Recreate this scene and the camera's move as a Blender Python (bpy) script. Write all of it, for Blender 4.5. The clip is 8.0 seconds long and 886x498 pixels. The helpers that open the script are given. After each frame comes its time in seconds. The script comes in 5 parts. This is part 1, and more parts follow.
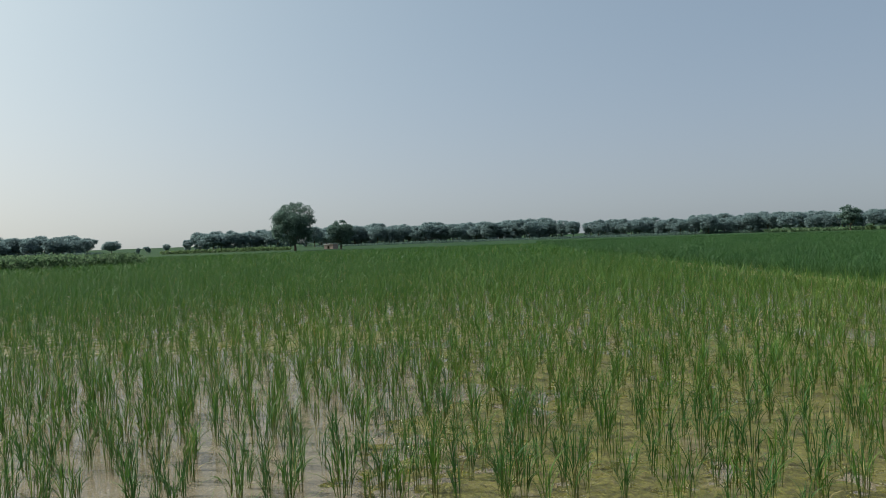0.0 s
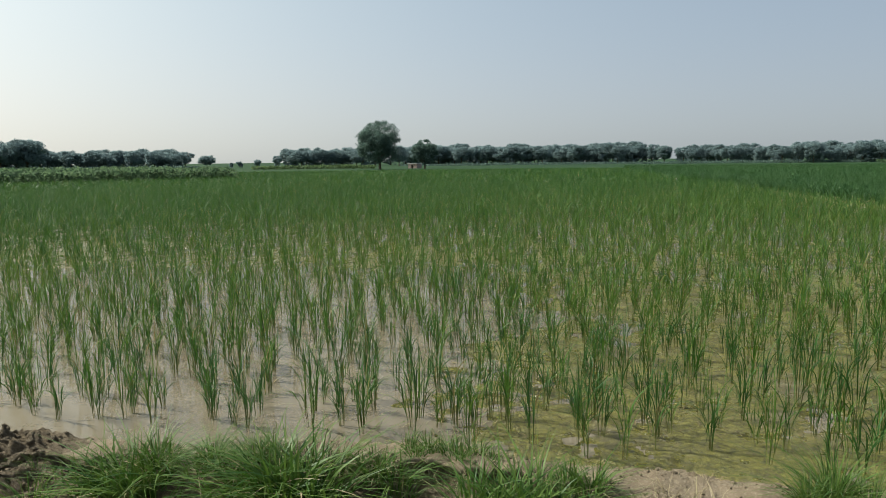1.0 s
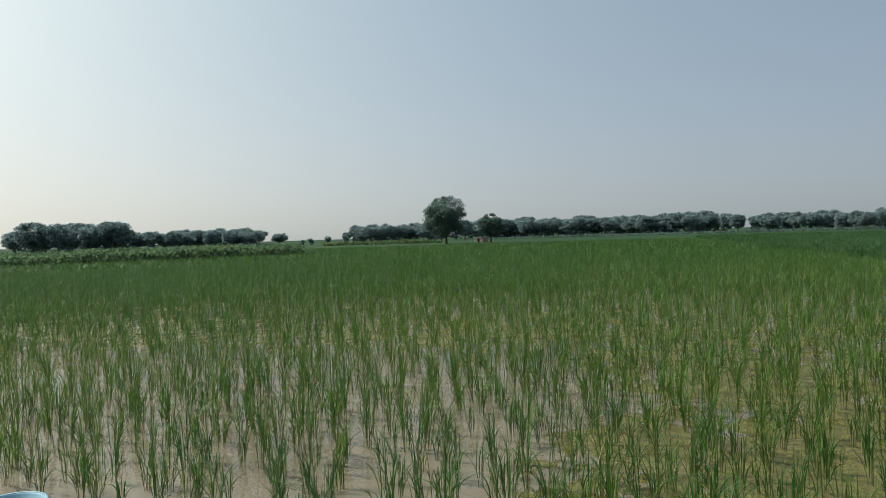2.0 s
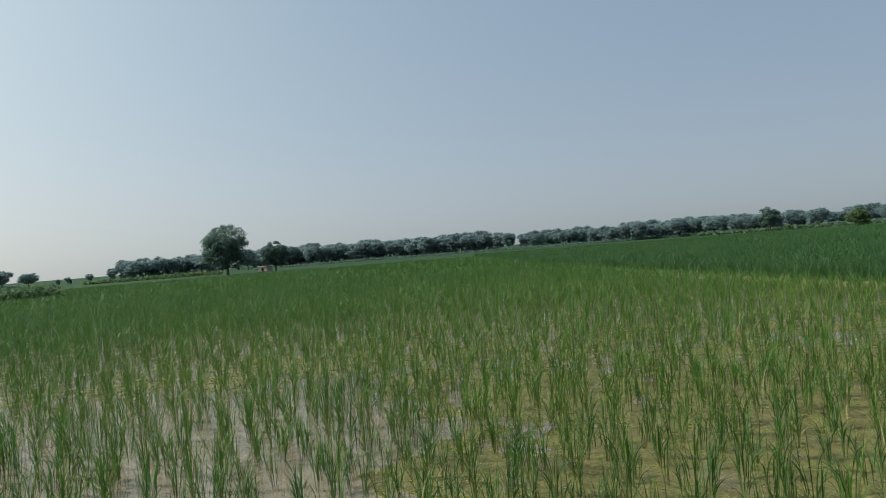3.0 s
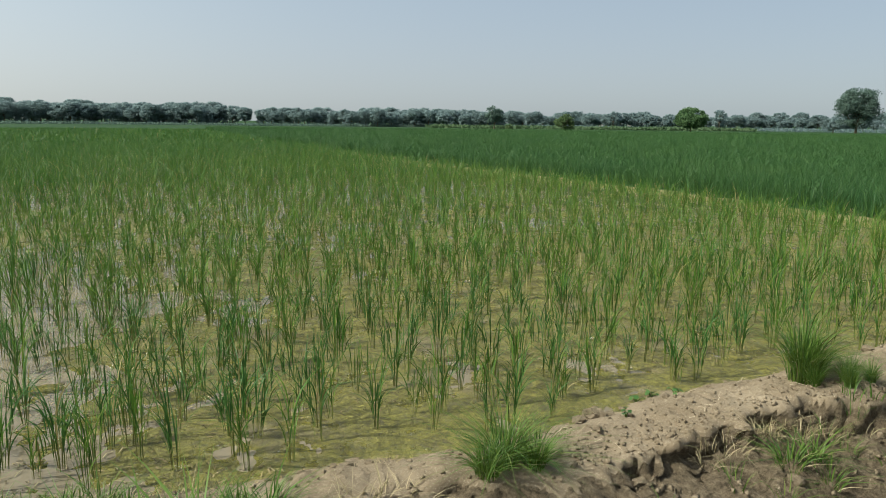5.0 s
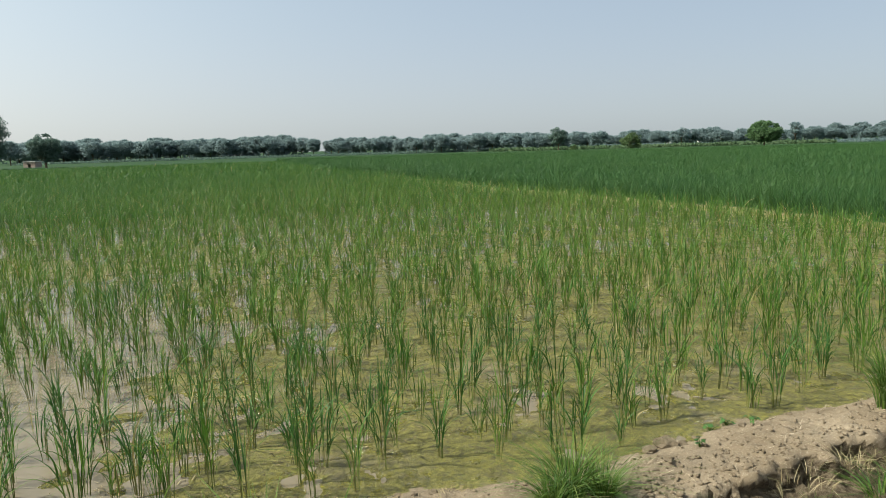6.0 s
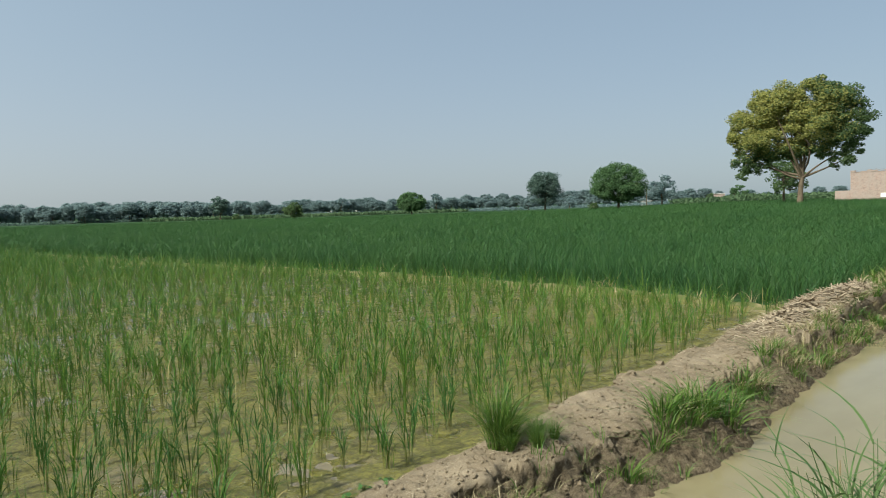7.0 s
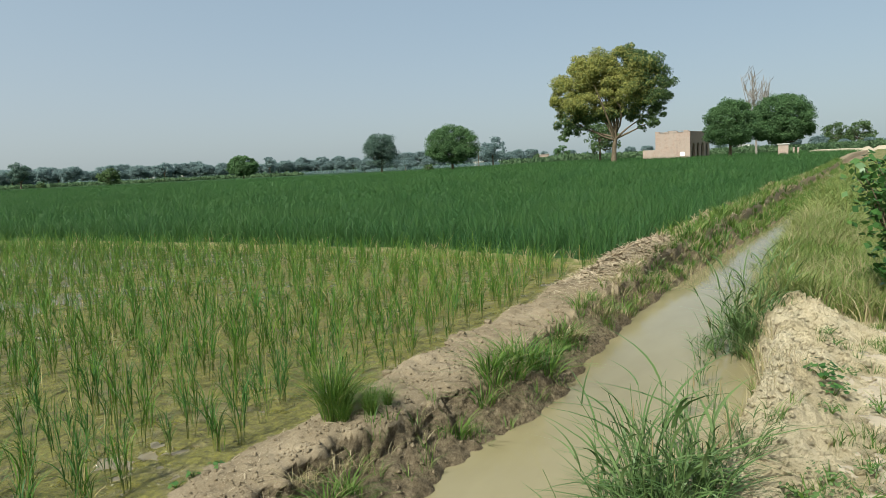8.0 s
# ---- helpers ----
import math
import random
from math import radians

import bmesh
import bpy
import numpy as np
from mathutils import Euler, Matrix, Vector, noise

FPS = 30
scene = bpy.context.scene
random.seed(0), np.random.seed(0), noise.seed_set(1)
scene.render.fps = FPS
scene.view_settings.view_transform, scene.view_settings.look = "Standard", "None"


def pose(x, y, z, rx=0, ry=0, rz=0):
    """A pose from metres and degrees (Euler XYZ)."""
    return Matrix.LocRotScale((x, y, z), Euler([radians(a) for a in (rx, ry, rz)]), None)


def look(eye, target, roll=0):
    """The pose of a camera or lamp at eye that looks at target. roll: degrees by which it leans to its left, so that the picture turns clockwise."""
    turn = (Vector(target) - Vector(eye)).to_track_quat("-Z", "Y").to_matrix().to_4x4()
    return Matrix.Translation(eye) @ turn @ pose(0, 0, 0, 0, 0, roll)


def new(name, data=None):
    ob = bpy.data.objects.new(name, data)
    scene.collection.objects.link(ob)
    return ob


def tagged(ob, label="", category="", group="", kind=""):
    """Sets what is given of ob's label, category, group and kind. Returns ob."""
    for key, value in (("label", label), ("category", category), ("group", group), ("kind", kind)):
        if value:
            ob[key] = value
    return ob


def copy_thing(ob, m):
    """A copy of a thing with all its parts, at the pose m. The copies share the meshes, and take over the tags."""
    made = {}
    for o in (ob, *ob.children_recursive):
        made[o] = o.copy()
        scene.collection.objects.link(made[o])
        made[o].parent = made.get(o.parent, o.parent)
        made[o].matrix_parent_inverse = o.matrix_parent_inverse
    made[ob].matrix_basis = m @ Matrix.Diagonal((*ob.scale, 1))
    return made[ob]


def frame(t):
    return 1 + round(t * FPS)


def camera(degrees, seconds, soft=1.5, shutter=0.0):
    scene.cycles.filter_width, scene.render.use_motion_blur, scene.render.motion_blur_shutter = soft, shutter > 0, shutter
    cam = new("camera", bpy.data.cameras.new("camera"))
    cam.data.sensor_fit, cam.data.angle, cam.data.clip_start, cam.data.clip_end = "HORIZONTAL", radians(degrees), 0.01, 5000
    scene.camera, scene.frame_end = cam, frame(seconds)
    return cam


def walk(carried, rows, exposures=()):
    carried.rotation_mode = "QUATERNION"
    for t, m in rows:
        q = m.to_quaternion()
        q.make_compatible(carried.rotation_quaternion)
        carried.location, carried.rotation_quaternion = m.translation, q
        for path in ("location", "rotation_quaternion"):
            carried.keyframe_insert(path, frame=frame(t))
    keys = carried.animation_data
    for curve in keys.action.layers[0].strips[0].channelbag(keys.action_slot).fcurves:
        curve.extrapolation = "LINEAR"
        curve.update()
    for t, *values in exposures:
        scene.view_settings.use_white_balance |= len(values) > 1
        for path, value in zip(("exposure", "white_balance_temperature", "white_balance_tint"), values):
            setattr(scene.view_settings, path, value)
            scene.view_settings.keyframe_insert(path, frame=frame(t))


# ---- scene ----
# The walk: seconds, eye x y z, heading (degrees clockwise from +y), tilt, lean
PATH = [
    (0.0, -0.174, -0.721, 1.756, -7.27, -0.94, 2.00),
    (0.5, -0.100, -0.606, 1.759, -7.78, -4.34, 0.65),
    (1.0, -0.200, -0.470, 1.742, -14.34, -7.38, 0.63),
    (1.2, -0.235, -0.408, 1.746, -16.33, -6.77, 1.37),
    (1.75, -0.36, -0.20, 1.743, -20.3, -2.6, 1.80),
    (2.3, -0.480, -0.005, 1.742, -17.20, -0.50, 1.82),
    (2.5, -0.519, 0.136, 1.758, -13.62, -2.01, 2.06),
    (3.0, -0.597, 0.201, 1.767, -1.84, 0.08, 4.42),
    (3.5, -0.639, 0.195, 1.749, 10.43, 0.86, 1.42),
    (4.0, -0.626, 0.224, 1.746, 14.01, -1.47, 2.83),
    (4.5, -0.529, 0.227, 1.705, 18.73, -6.46, -1.11),
    (4.7, -0.507, 0.178, 1.703, 19.70, -8.70, -0.80),
    (5.25, -0.48, 0.185, 1.708, 19.2, -11.0, -0.10),
    (5.8, -0.461, 0.194, 1.715, 15.36, -9.46, 0.79),
    (6.0, -0.454, 0.178, 1.721, 14.08, -8.47, 1.62),
    (6.5, -0.318, 0.158, 1.738, 21.03, -4.38, 2.64),
    (7.0, -0.221, 0.130, 1.753, 41.77, -3.52, 1.70),
    (7.5, -0.205, 0.094, 1.791, 51.05, -4.41, 2.99),
    (8.0, -0.167, 0.071, 1.808, 55.16, -7.17, 2.52),
]


def heading(az, el=0.0):
    a, e = radians(az), radians(el)
    return Vector((math.sin(a) * math.cos(e), math.cos(a) * math.cos(e), math.sin(e)))


cam = camera(66.1, 8.0, soft=0.8, shutter=0.05)
EXPO = [(0.0, 0.18, 6050, 3), (0.5, 0.33, 6100, 3), (1.0, 0.38, 6200, 3), (2.5, 0.09, 6050, 2), (3.0, 0.21, 6000, 2), (3.5, 0.22, 5950, 2), (4.5, 0.44, 6200, 1), (6.0, 0.72, 6350, 3), (7.0, 0.50, 6150, 0), (8.0, 0.56, 6250, -1)]
walk(cam, [(t, look((x, y, z), Vector((x, y, z)) + heading(az, el), -lean)) for t, x, y, z, az, el, lean in PATH], EXPO)

# ---- light: hazy bright day, sun high to the west ----
SUN_AZ, SUN_EL = -84.0, 48.0
world = bpy.data.worlds.new("world")
scene.world = world
world.use_nodes = True
wn, wl = world.node_tree.nodes, world.node_tree.links
sky = wn.new("ShaderNodeTexSky")
sky.sky_type, sky.sun_disc = "NISHITA", False
sky.sun_elevation, sky.sun_rotation = radians(SUN_EL), radians(SUN_AZ)
sky.air_density, sky.dust_density, sky.ozone_density, sky.altitude = 1.0, 1.0, 1.0, 0
hazy = wn.new("ShaderNodeTexSky")  # the white glow of summer haze towards the sun
hazy.sky_type, hazy.turbidity, hazy.ground_albedo = "HOSEK_WILKIE", 10.0, 0.2
hazy.sun_direction = heading(SUN_AZ, SUN_EL)
gain = wn.new("ShaderNodeVectorMath")
gain.operation = "SCALE"
gain.inputs["Scale"].default_value = 25.0
wl.new(hazy.outputs[0], gain.inputs[0])
both = wn.new("ShaderNodeMix")
both.data_type = "RGBA"
both.inputs[0].default_value = 0.80
wl.new(sky.outputs[0], both.inputs[6])
wl.new(gain.outputs[0], both.inputs[7])
veil = wn.new("ShaderNodeMix")
veil.data_type = "RGBA"
veil.inputs[0].default_value = 0.25
veil.inputs[7].default_value = (3.1, 3.8, 4.75, 1)
wl.new(both.outputs[2], veil.inputs[6])
wl.new(veil.outputs[2], wn["Background"].inputs[0])
wn["Background"].inputs[1].default_value = 0.100
sun_data = bpy.data.lights.new("sun", "SUN")
sun_data.energy, sun_data.angle, sun_data.color = 4.7, radians(0.9), (1.0, 0.95, 0.87)
sun = new("sun", sun_data)
sun.matrix_world = look(heading(SUN_AZ, SUN_EL) * 50, (0, 0, 0))


# ---- materials ----
class Nodes:
    """A small wrapper round one node material."""

    def __init__(self, name, rough=0.8, spec=0.3, metal=0.0):
        self.mat = bpy.data.materials.new(name)
        self.mat.use_nodes = True
        self.n, self.l = self.mat.node_tree.nodes, self.mat.node_tree.links
        self.b = self.n["Principled BSDF"]
        self.b.inputs["Roughness"].default_value = rough
        self.b.inputs["Specular IOR Level"].default_value = spec
        self.b.inputs["Metallic"].default_value = metal
        self.pos = self.n.new("ShaderNodeTexCoord").outputs["Object"]

    def noise(self, scale, detail=4.0, rough=0.6, stretch=None):
        t = self.n.new("ShaderNodeTexNoise")
        t.inputs["Scale"].default_value, t.inputs["Detail"].default_value, t.inputs["Roughness"].default_value = scale, detail, rough
        src = self.pos
        if stretch:
            m = self.n.new("ShaderNodeMapping")
            m.inputs["Scale"].default_value = stretch
            self.l.new(src, m.inputs["Vector"])
            src = m.outputs[0]
        self.l.new(src, t.inputs["Vector"])
        return t.outputs["Fac"]

    def ramp(self, fac, *stops):
        r = self.n.new("ShaderNodeValToRGB")
        while len(r.color_ramp.elements) < len(stops):
            r.color_ramp.elements.new(0.5)
        for e, (p, c) in zip(r.color_ramp.elements, stops):
            e.position = p
            e.color = (*c, 1) if len(c) == 3 else c
        self.l.new(fac, r.inputs[0])
        return r.outputs[0]

    def mix(self, fac, a, b, mode="MIX"):
        m = self.n.new("ShaderNodeMix")
        m.data_type, m.blend_type = "RGBA", mode
        for sock, v in ((m.inputs[0], fac), (m.inputs[6], a), (m.inputs[7], b)):
            if isinstance(v, (int, float)):
                sock.default_value = v
            elif isinstance(v, tuple):
                sock.default_value = (*v, 1)
            else:
                self.l.new(v, sock)
        return m.outputs[2]

    def island(self):
        return self.n.new("ShaderNodeNewGeometry").outputs["Random Per Island"]

    def per_object(self):
        return self.n.new("ShaderNodeObjectInfo").outputs["Random"]

    def colour(self, sock):
        self.l.new(sock, self.b.inputs["Base Color"])
        return self

    def rough(self, sock):
        self.l.new(sock, self.b.inputs["Roughness"])
        return self

    def bump(self, fac, strength=0.4, distance=0.02):
        u = self.n.new("ShaderNodeBump")
        u.inputs["Strength"].default_value, u.inputs["Distance"].default_value = strength, distance
        self.l.new(fac, u.inputs["Height"])
        self.l.new(u.outputs[0], self.b.inputs["Normal"])
        return self

    def thin(self, amount, colour_sock):
        """Light passing through a leaf."""
        t = self.n.new("ShaderNodeBsdfTranslucent")
        self.l.new(colour_sock, t.inputs[0])
        m = self.n.new("ShaderNodeMixShader")
        m.inputs[0].default_value = amount
        self.l.new(self.b.outputs[0], m.inputs[1])
        self.l.new(t.outputs[0], m.inputs[2])
        self.l.new(m.outputs[0], self.n["Material Output"].inputs[0])
        return self


def leaf_material(name, *colours, thin=0.3, rough=0.5, patch=0.0, spec=0.3):
    w = Nodes(name, rough, spec)
    k = [(i / max(1, len(colours) - 1), c) for i, c in enumerate(colours)]
    c = w.ramp(w.island(), *k)
    if patch:
        c = w.mix(w.ramp(w.noise(patch, 3), (0.4, (0, 0, 0)), (0.65, (1, 1, 1))), c, w.mix(0.55, c, colours[-1]))
    w.colour(c)
    if thin:
        w.thin(thin, c)
    return w.mat


M = {}
M["rice"] = leaf_material("rice_leaf", (0.032, 0.092, 0.014), (0.050, 0.124, 0.018), (0.078, 0.158, 0.021), (0.125, 0.188, 0.030), patch=0.25, spec=0.2)
M["rice_blue"] = leaf_material("rice_leaf_blue_green", (0.030, 0.086, 0.020), (0.046, 0.114, 0.025), (0.068, 0.143, 0.028), patch=0.3, spec=0.2)
M["rice_sheath"] = leaf_material("rice_sheath", (0.075, 0.115, 0.024), (0.115, 0.140, 0.034), (0.155, 0.150, 0.045), thin=0.15)
M["rice_dry"] = leaf_material("rice_dry_leaf", (0.26, 0.20, 0.07), (0.32, 0.27, 0.12), (0.20, 0.19, 0.05))
M["rice_dark"] = leaf_material("rice_leaf_deep", (0.020, 0.064, 0.020), (0.036, 0.096, 0.027), (0.068, 0.132, 0.035), patch=0.35, spec=0.2)
M["grass"] = leaf_material("grass_leaf", (0.030, 0.082, 0.011), (0.055, 0.122, 0.016), (0.092, 0.162, 0.024), (0.145, 0.190, 0.042), patch=0.8)
M["reed"] = leaf_material("reed_leaf", (0.054, 0.104, 0.028), (0.080, 0.140, 0.040), (0.128, 0.178, 0.064), patch=1.5)
M["meadow"] = leaf_material("meadow_grass", (0.062, 0.122, 0.020), (0.100, 0.165, 0.030), (0.160, 0.212, 0.050), (0.25, 0.25, 0.095), patch=0.7)
M["grass_dry"] = leaf_material("dry_grass", (0.25, 0.195, 0.105), (0.35, 0.285, 0.17), (0.20, 0.18, 0.07), thin=0.15)
M["straw"] = leaf_material("straw", (0.17, 0.125, 0.08), (0.27, 0.21, 0.14), (0.38, 0.31, 0.215), thin=0.0, rough=0.75)
# distance haze put into the leaf colour: pale, bluish and strongly translucent
M["leaf_haze"] = leaf_material("tree_leaf_grey_green_hazed", (0.205, 0.272, 0.275), (0.222, 0.290, 0.288), (0.242, 0.308, 0.300), thin=0.66, rough=0.9, spec=0.0)
# deep green lifted towards blue-grey, haze painted into the nearer field trees
M["leaf_dark"] = leaf_material("tree_leaf_deep_green_hazed", (0.110, 0.165, 0.142), (0.126, 0.182, 0.150), (0.146, 0.202, 0.158), thin=0.6, rough=0.85, spec=0.05)
M["leaf_mid"] = leaf_material("tree_leaf_green", (0.070, 0.115, 0.048), (0.096, 0.148, 0.060), (0.128, 0.182, 0.074), thin=0.55, rough=0.6, spec=0.2, patch=0.5)
M["leaf_ball"] = leaf_material("tree_leaf_fresh_green", (0.068, 0.132, 0.058), (0.094, 0.168, 0.070), (0.126, 0.206, 0.084), thin=0.55, rough=0.6, spec=0.2, patch=0.6)
# yellow young leaves, with the brightness of the sunlit side in their colour
M["leaf_yellow_lit"] = leaf_material("tree_leaf_yellow_flush_lit", (0.21, 0.220, 0.060), (0.29, 0.290, 0.082), (0.37, 0.350, 0.112), thin=0.5, rough=0.6, spec=0.2, patch=0.4)
M["leaf_bush"] = leaf_material("shrub_leaf", (0.028, 0.074, 0.018), (0.046, 0.110, 0.026), (0.078, 0.150, 0.036), thin=0.25, rough=0.4)
M["maize"] = leaf_material("tall_crop_leaf", (0.075, 0.128, 0.066), (0.102, 0.162, 0.080), (0.135, 0.192, 0.096), thin=0.5, patch=0.1, rough=0.75, spec=0.12)

w = Nodes("bark", 0.9, 0.15)
w.colour(w.ramp(w.noise(6, 6, 0.7, (1, 1, 0.25)), (0.3, (0.06, 0.045, 0.03)), (0.7, (0.17, 0.13, 0.09)))).bump(w.noise(14, 4, 0.7, (1, 1, 0.2)), 0.6, 0.03)
M["bark"] = w.mat
w = Nodes("bark_bleached", 0.9, 0.15)
w.colour(w.ramp(w.noise(6, 6, 0.7), (0.3, (0.19, 0.165, 0.145)), (0.7, (0.29, 0.26, 0.23))))
M["bark_bare"] = w.mat

# bare clay of the banks: pale when dry, brown where broken
w = Nodes("bank_clay", 0.92, 0.15)
dry = w.ramp(w.noise(2.2, 6, 0.65), (0.3, (0.140, 0.106, 0.067)), (0.5, (0.195, 0.150, 0.098)), (0.75, (0.280, 0.224, 0.154)))
dry = w.mix(w.ramp(w.noise(38, 5, 0.7), (0.36, (0.55, 0.55, 0.55)), (0.50, (0, 0, 0))), dry, (0.19, 0.142, 0.095))
dry = w.mix(w.ramp(w.noise(85, 4, 0.8), (0.52, (0, 0, 0)), (0.68, (0.75, 0.75, 0.75))), dry, (0.36, 0.30, 0.215))
w.colour(dry).bump(w.noise(40, 9, 0.80), 0.8, 0.016)
M["clay"] = w.mat
# dry spoil heap: pale colour raised to look sunlit, flecks for shaded pits
w = Nodes("dry_clay", 0.95, 0.1)
dry = w.ramp(w.noise(1.8, 7, 0.65), (0.3, (0.50, 0.40, 0.245)), (0.5, (0.65, 0.535, 0.36)), (0.75, (0.76, 0.66, 0.485)))
dry = w.mix(w.ramp(w.noise(31, 5, 0.7), (0.38, (0.6, 0.6, 0.6)), (0.5, (0, 0, 0))), dry, (0.42, 0.33, 0.20))
w.colour(dry).bump(w.noise(20, 8, 0.8), 1.0, 0.08)
M["dry_clay"] = w.mat
# broken, damp side of the bank; dark flecks paint in its shaded holes
w = Nodes("cut_clay", 0.85, 0.25)
c = w.ramp(w.noise(20, 9, 0.82), (0.36, (0.062, 0.046, 0.026)), (0.50, (0.200, 0.150, 0.092)), (0.68, (0.38, 0.30, 0.195)))
w.colour(c).bump(w.noise(30, 9, 0.82), 1.0, 0.07)
M["cut_clay"] = w.mat
# paddy mud with yellow algae
w = Nodes("paddy_mud", 0.45, 0.5)
mud = w.ramp(w.noise(3.1, 6, 0.65), (0.35, (0.105, 0.084, 0.042)), (0.6, (0.21, 0.172, 0.082)))
alg = w.ramp(w.noise(30, 6, 0.78), (0.36, (0.056, 0.051, 0.012)), (0.54, (0.160, 0.142, 0.024)), (0.74, (0.285, 0.252, 0.058)))
mud = w.mix(w.ramp(w.noise(9, 6, 0.75), (0.36, (0.8, 0.8, 0.8)), (0.47, (0, 0, 0))), w.mix(w.ramp(w.noise(1.5, 6, 0.72), (0.34, (0, 0, 0)), (0.46, (1, 1, 1))), mud, alg), (0.075, 0.062, 0.026))
w.colour(mud)
lift = w.n.new("ShaderNodeSeparateXYZ")
w.l.new(w.pos, lift.inputs[0])
level = w.n.new("ShaderNodeMapRange")
level.inputs["From Min"].default_value, level.inputs["From Max"].default_value = 0.0, 0.016
w.l.new(lift.outputs[2], level.inputs["Value"])
damp = w.mix(0.5, w.ramp(level.outputs[0], (0.0, (0, 0, 0)), (1.0, (1, 1, 1))), w.ramp(w.noise(5, 4, 0.7), (0.40, (0, 0, 0)), (0.62, (1, 1, 1))))
w.rough(w.ramp(damp, (0.15, (0.12, 0.12, 0.12)), (0.75, (0.65, 0.65, 0.65)))).bump(w.noise(24, 8, 0.8), 0.9, 0.03)
M["mud"] = w.mat
# far farmland
w = Nodes("farmland", 0.95, 0.1)
g = w.ramp(w.noise(0.012, 3, 0.5, (1, 0.35, 1)), (0.38, (0.016, 0.042, 0.017)), (0.54, (0.021, 0.050, 0.019)), (0.66, (0.030, 0.058, 0.022)), (0.80, (0.060, 0.072, 0.034)))
g = w.mix(w.ramp(w.noise(1.3, 5, 0.7), (0.4, (0.5, 0.5, 0.5)), (0.65, (0, 0, 0))), g, (0.032, 0.058, 0.022))
w.colour(g).bump(w.noise(3, 5, 0.8), 0.3, 0.1)
M["farmland"] = w.mat
w = Nodes("crop_floor", 0.9, 0.15)
w.colour(w.ramp(w.noise(2.0, 6, 0.7), (0.3, (0.02, 0.055, 0.018)), (0.6, (0.05, 0.09, 0.03)), (0.8, (0.11, 0.10, 0.05))))
M["crop_floor"] = w.mat
w = Nodes("weedy_soil", 0.95, 0.1)
s = w.ramp(w.noise(3.0, 6, 0.7), (0.32, (0.06, 0.09, 0.022)), (0.5, (0.13, 0.125, 0.05)), (0.68, (0.26, 0.205, 0.12)))
w.colour(s).bump(w.noise(20, 7, 0.75), 0.8, 0.04)
M["weedy"] = w.mat
w = Nodes("track_earth", 0.95, 0.1)
w.colour(w.ramp(w.noise(0.8, 6, 0.65), (0.3, (0.29, 0.235, 0.17)), (0.7, (0.41, 0.35, 0.27)))).bump(w.noise(24, 6, 0.7), 0.6, 0.03)
M["track"] = w.mat

# silty water: light brown, mirror-smooth top
w = Nodes("paddy_water", 0.06, 0.5)
w.b.inputs["IOR"].default_value = 1.33
w.colour(w.ramp(w.noise(0.5, 4, 0.6), (0.35, (0.180, 0.146, 0.098)), (0.65, (0.255, 0.212, 0.150)))).bump(w.noise(9, 3, 0.5), 0.06, 0.02)
seen = w.n.new("ShaderNodeBsdfTransparent")
blend = w.n.new("ShaderNodeMixShader")
blend.inputs[0].default_value = 0.76
w.l.new(seen.outputs[0], blend.inputs[1])
w.l.new(w.b.outputs[0], blend.inputs[2])
w.l.new(blend.outputs[0], w.n["Material Output"].inputs[0])
M["water"] = w.mat
w = Nodes("canal_water", 0.07, 0.5)
w.b.inputs["IOR"].default_value = 1.33
w.colour(w.ramp(w.noise(1.2, 4, 0.6, (0.35, 1, 1)), (0.3, (0.175, 0.145, 0.078)), (0.7, (0.225, 0.19, 0.11)))).bump(w.noise(7, 3, 0.5, (0.5, 1, 1)), 0.05, 0.02)
M["canal_water"] = w.mat

w = Nodes("old_brick", 0.9, 0.2)
br = w.n.new("ShaderNodeTexBrick")
br.inputs["Scale"].default_value = 1.0
br.inputs["Brick Width"].default_value, br.inputs["Row Height"].default_value, br.inputs["Mortar Size"].default_value = 0.23, 0.075, 0.008
br.inputs["Color1"].default_value, br.inputs["Color2"].default_value, br.inputs["Mortar"].default_value = (0.28, 0.19, 0.155, 1), (0.36, 0.255, 0.21, 1), (0.36, 0.31, 0.28, 1)
mp = w.n.new("ShaderNodeMapping")
mp.inputs["Rotation"].default_value = (radians(90), 0, 0)
sep, com = w.n.new("ShaderNodeSeparateXYZ"), w.n.new("ShaderNodeCombineXYZ")
add = w.n.new("ShaderNodeMath")
w.l.new(w.pos, sep.inputs[0])
w.l.new(sep.outputs[0], add.inputs[0])
w.l.new(sep.outputs[1], add.inputs[1])
w.l.new(add.outputs[0], com.inputs[0])
w.l.new(sep.outputs[2], com.inputs[1])
w.l.new(com.outputs[0], br.inputs["Vector"])
w.colour(w.mix(w.ramp(w.noise(0.9, 6, 0.7), (0.35, (0.7, 0.7, 0.7)), (0.62, (0, 0, 0))), w.mix(w.ramp(w.noise(2.3, 6, 0.75), (0.5, (0, 0, 0)), (0.7, (0.7, 0.7, 0.7))), br.outputs[0], (0.15, 0.105, 0.075)), (0.32, 0.265, 0.23)))
M["brick"] = w.mat
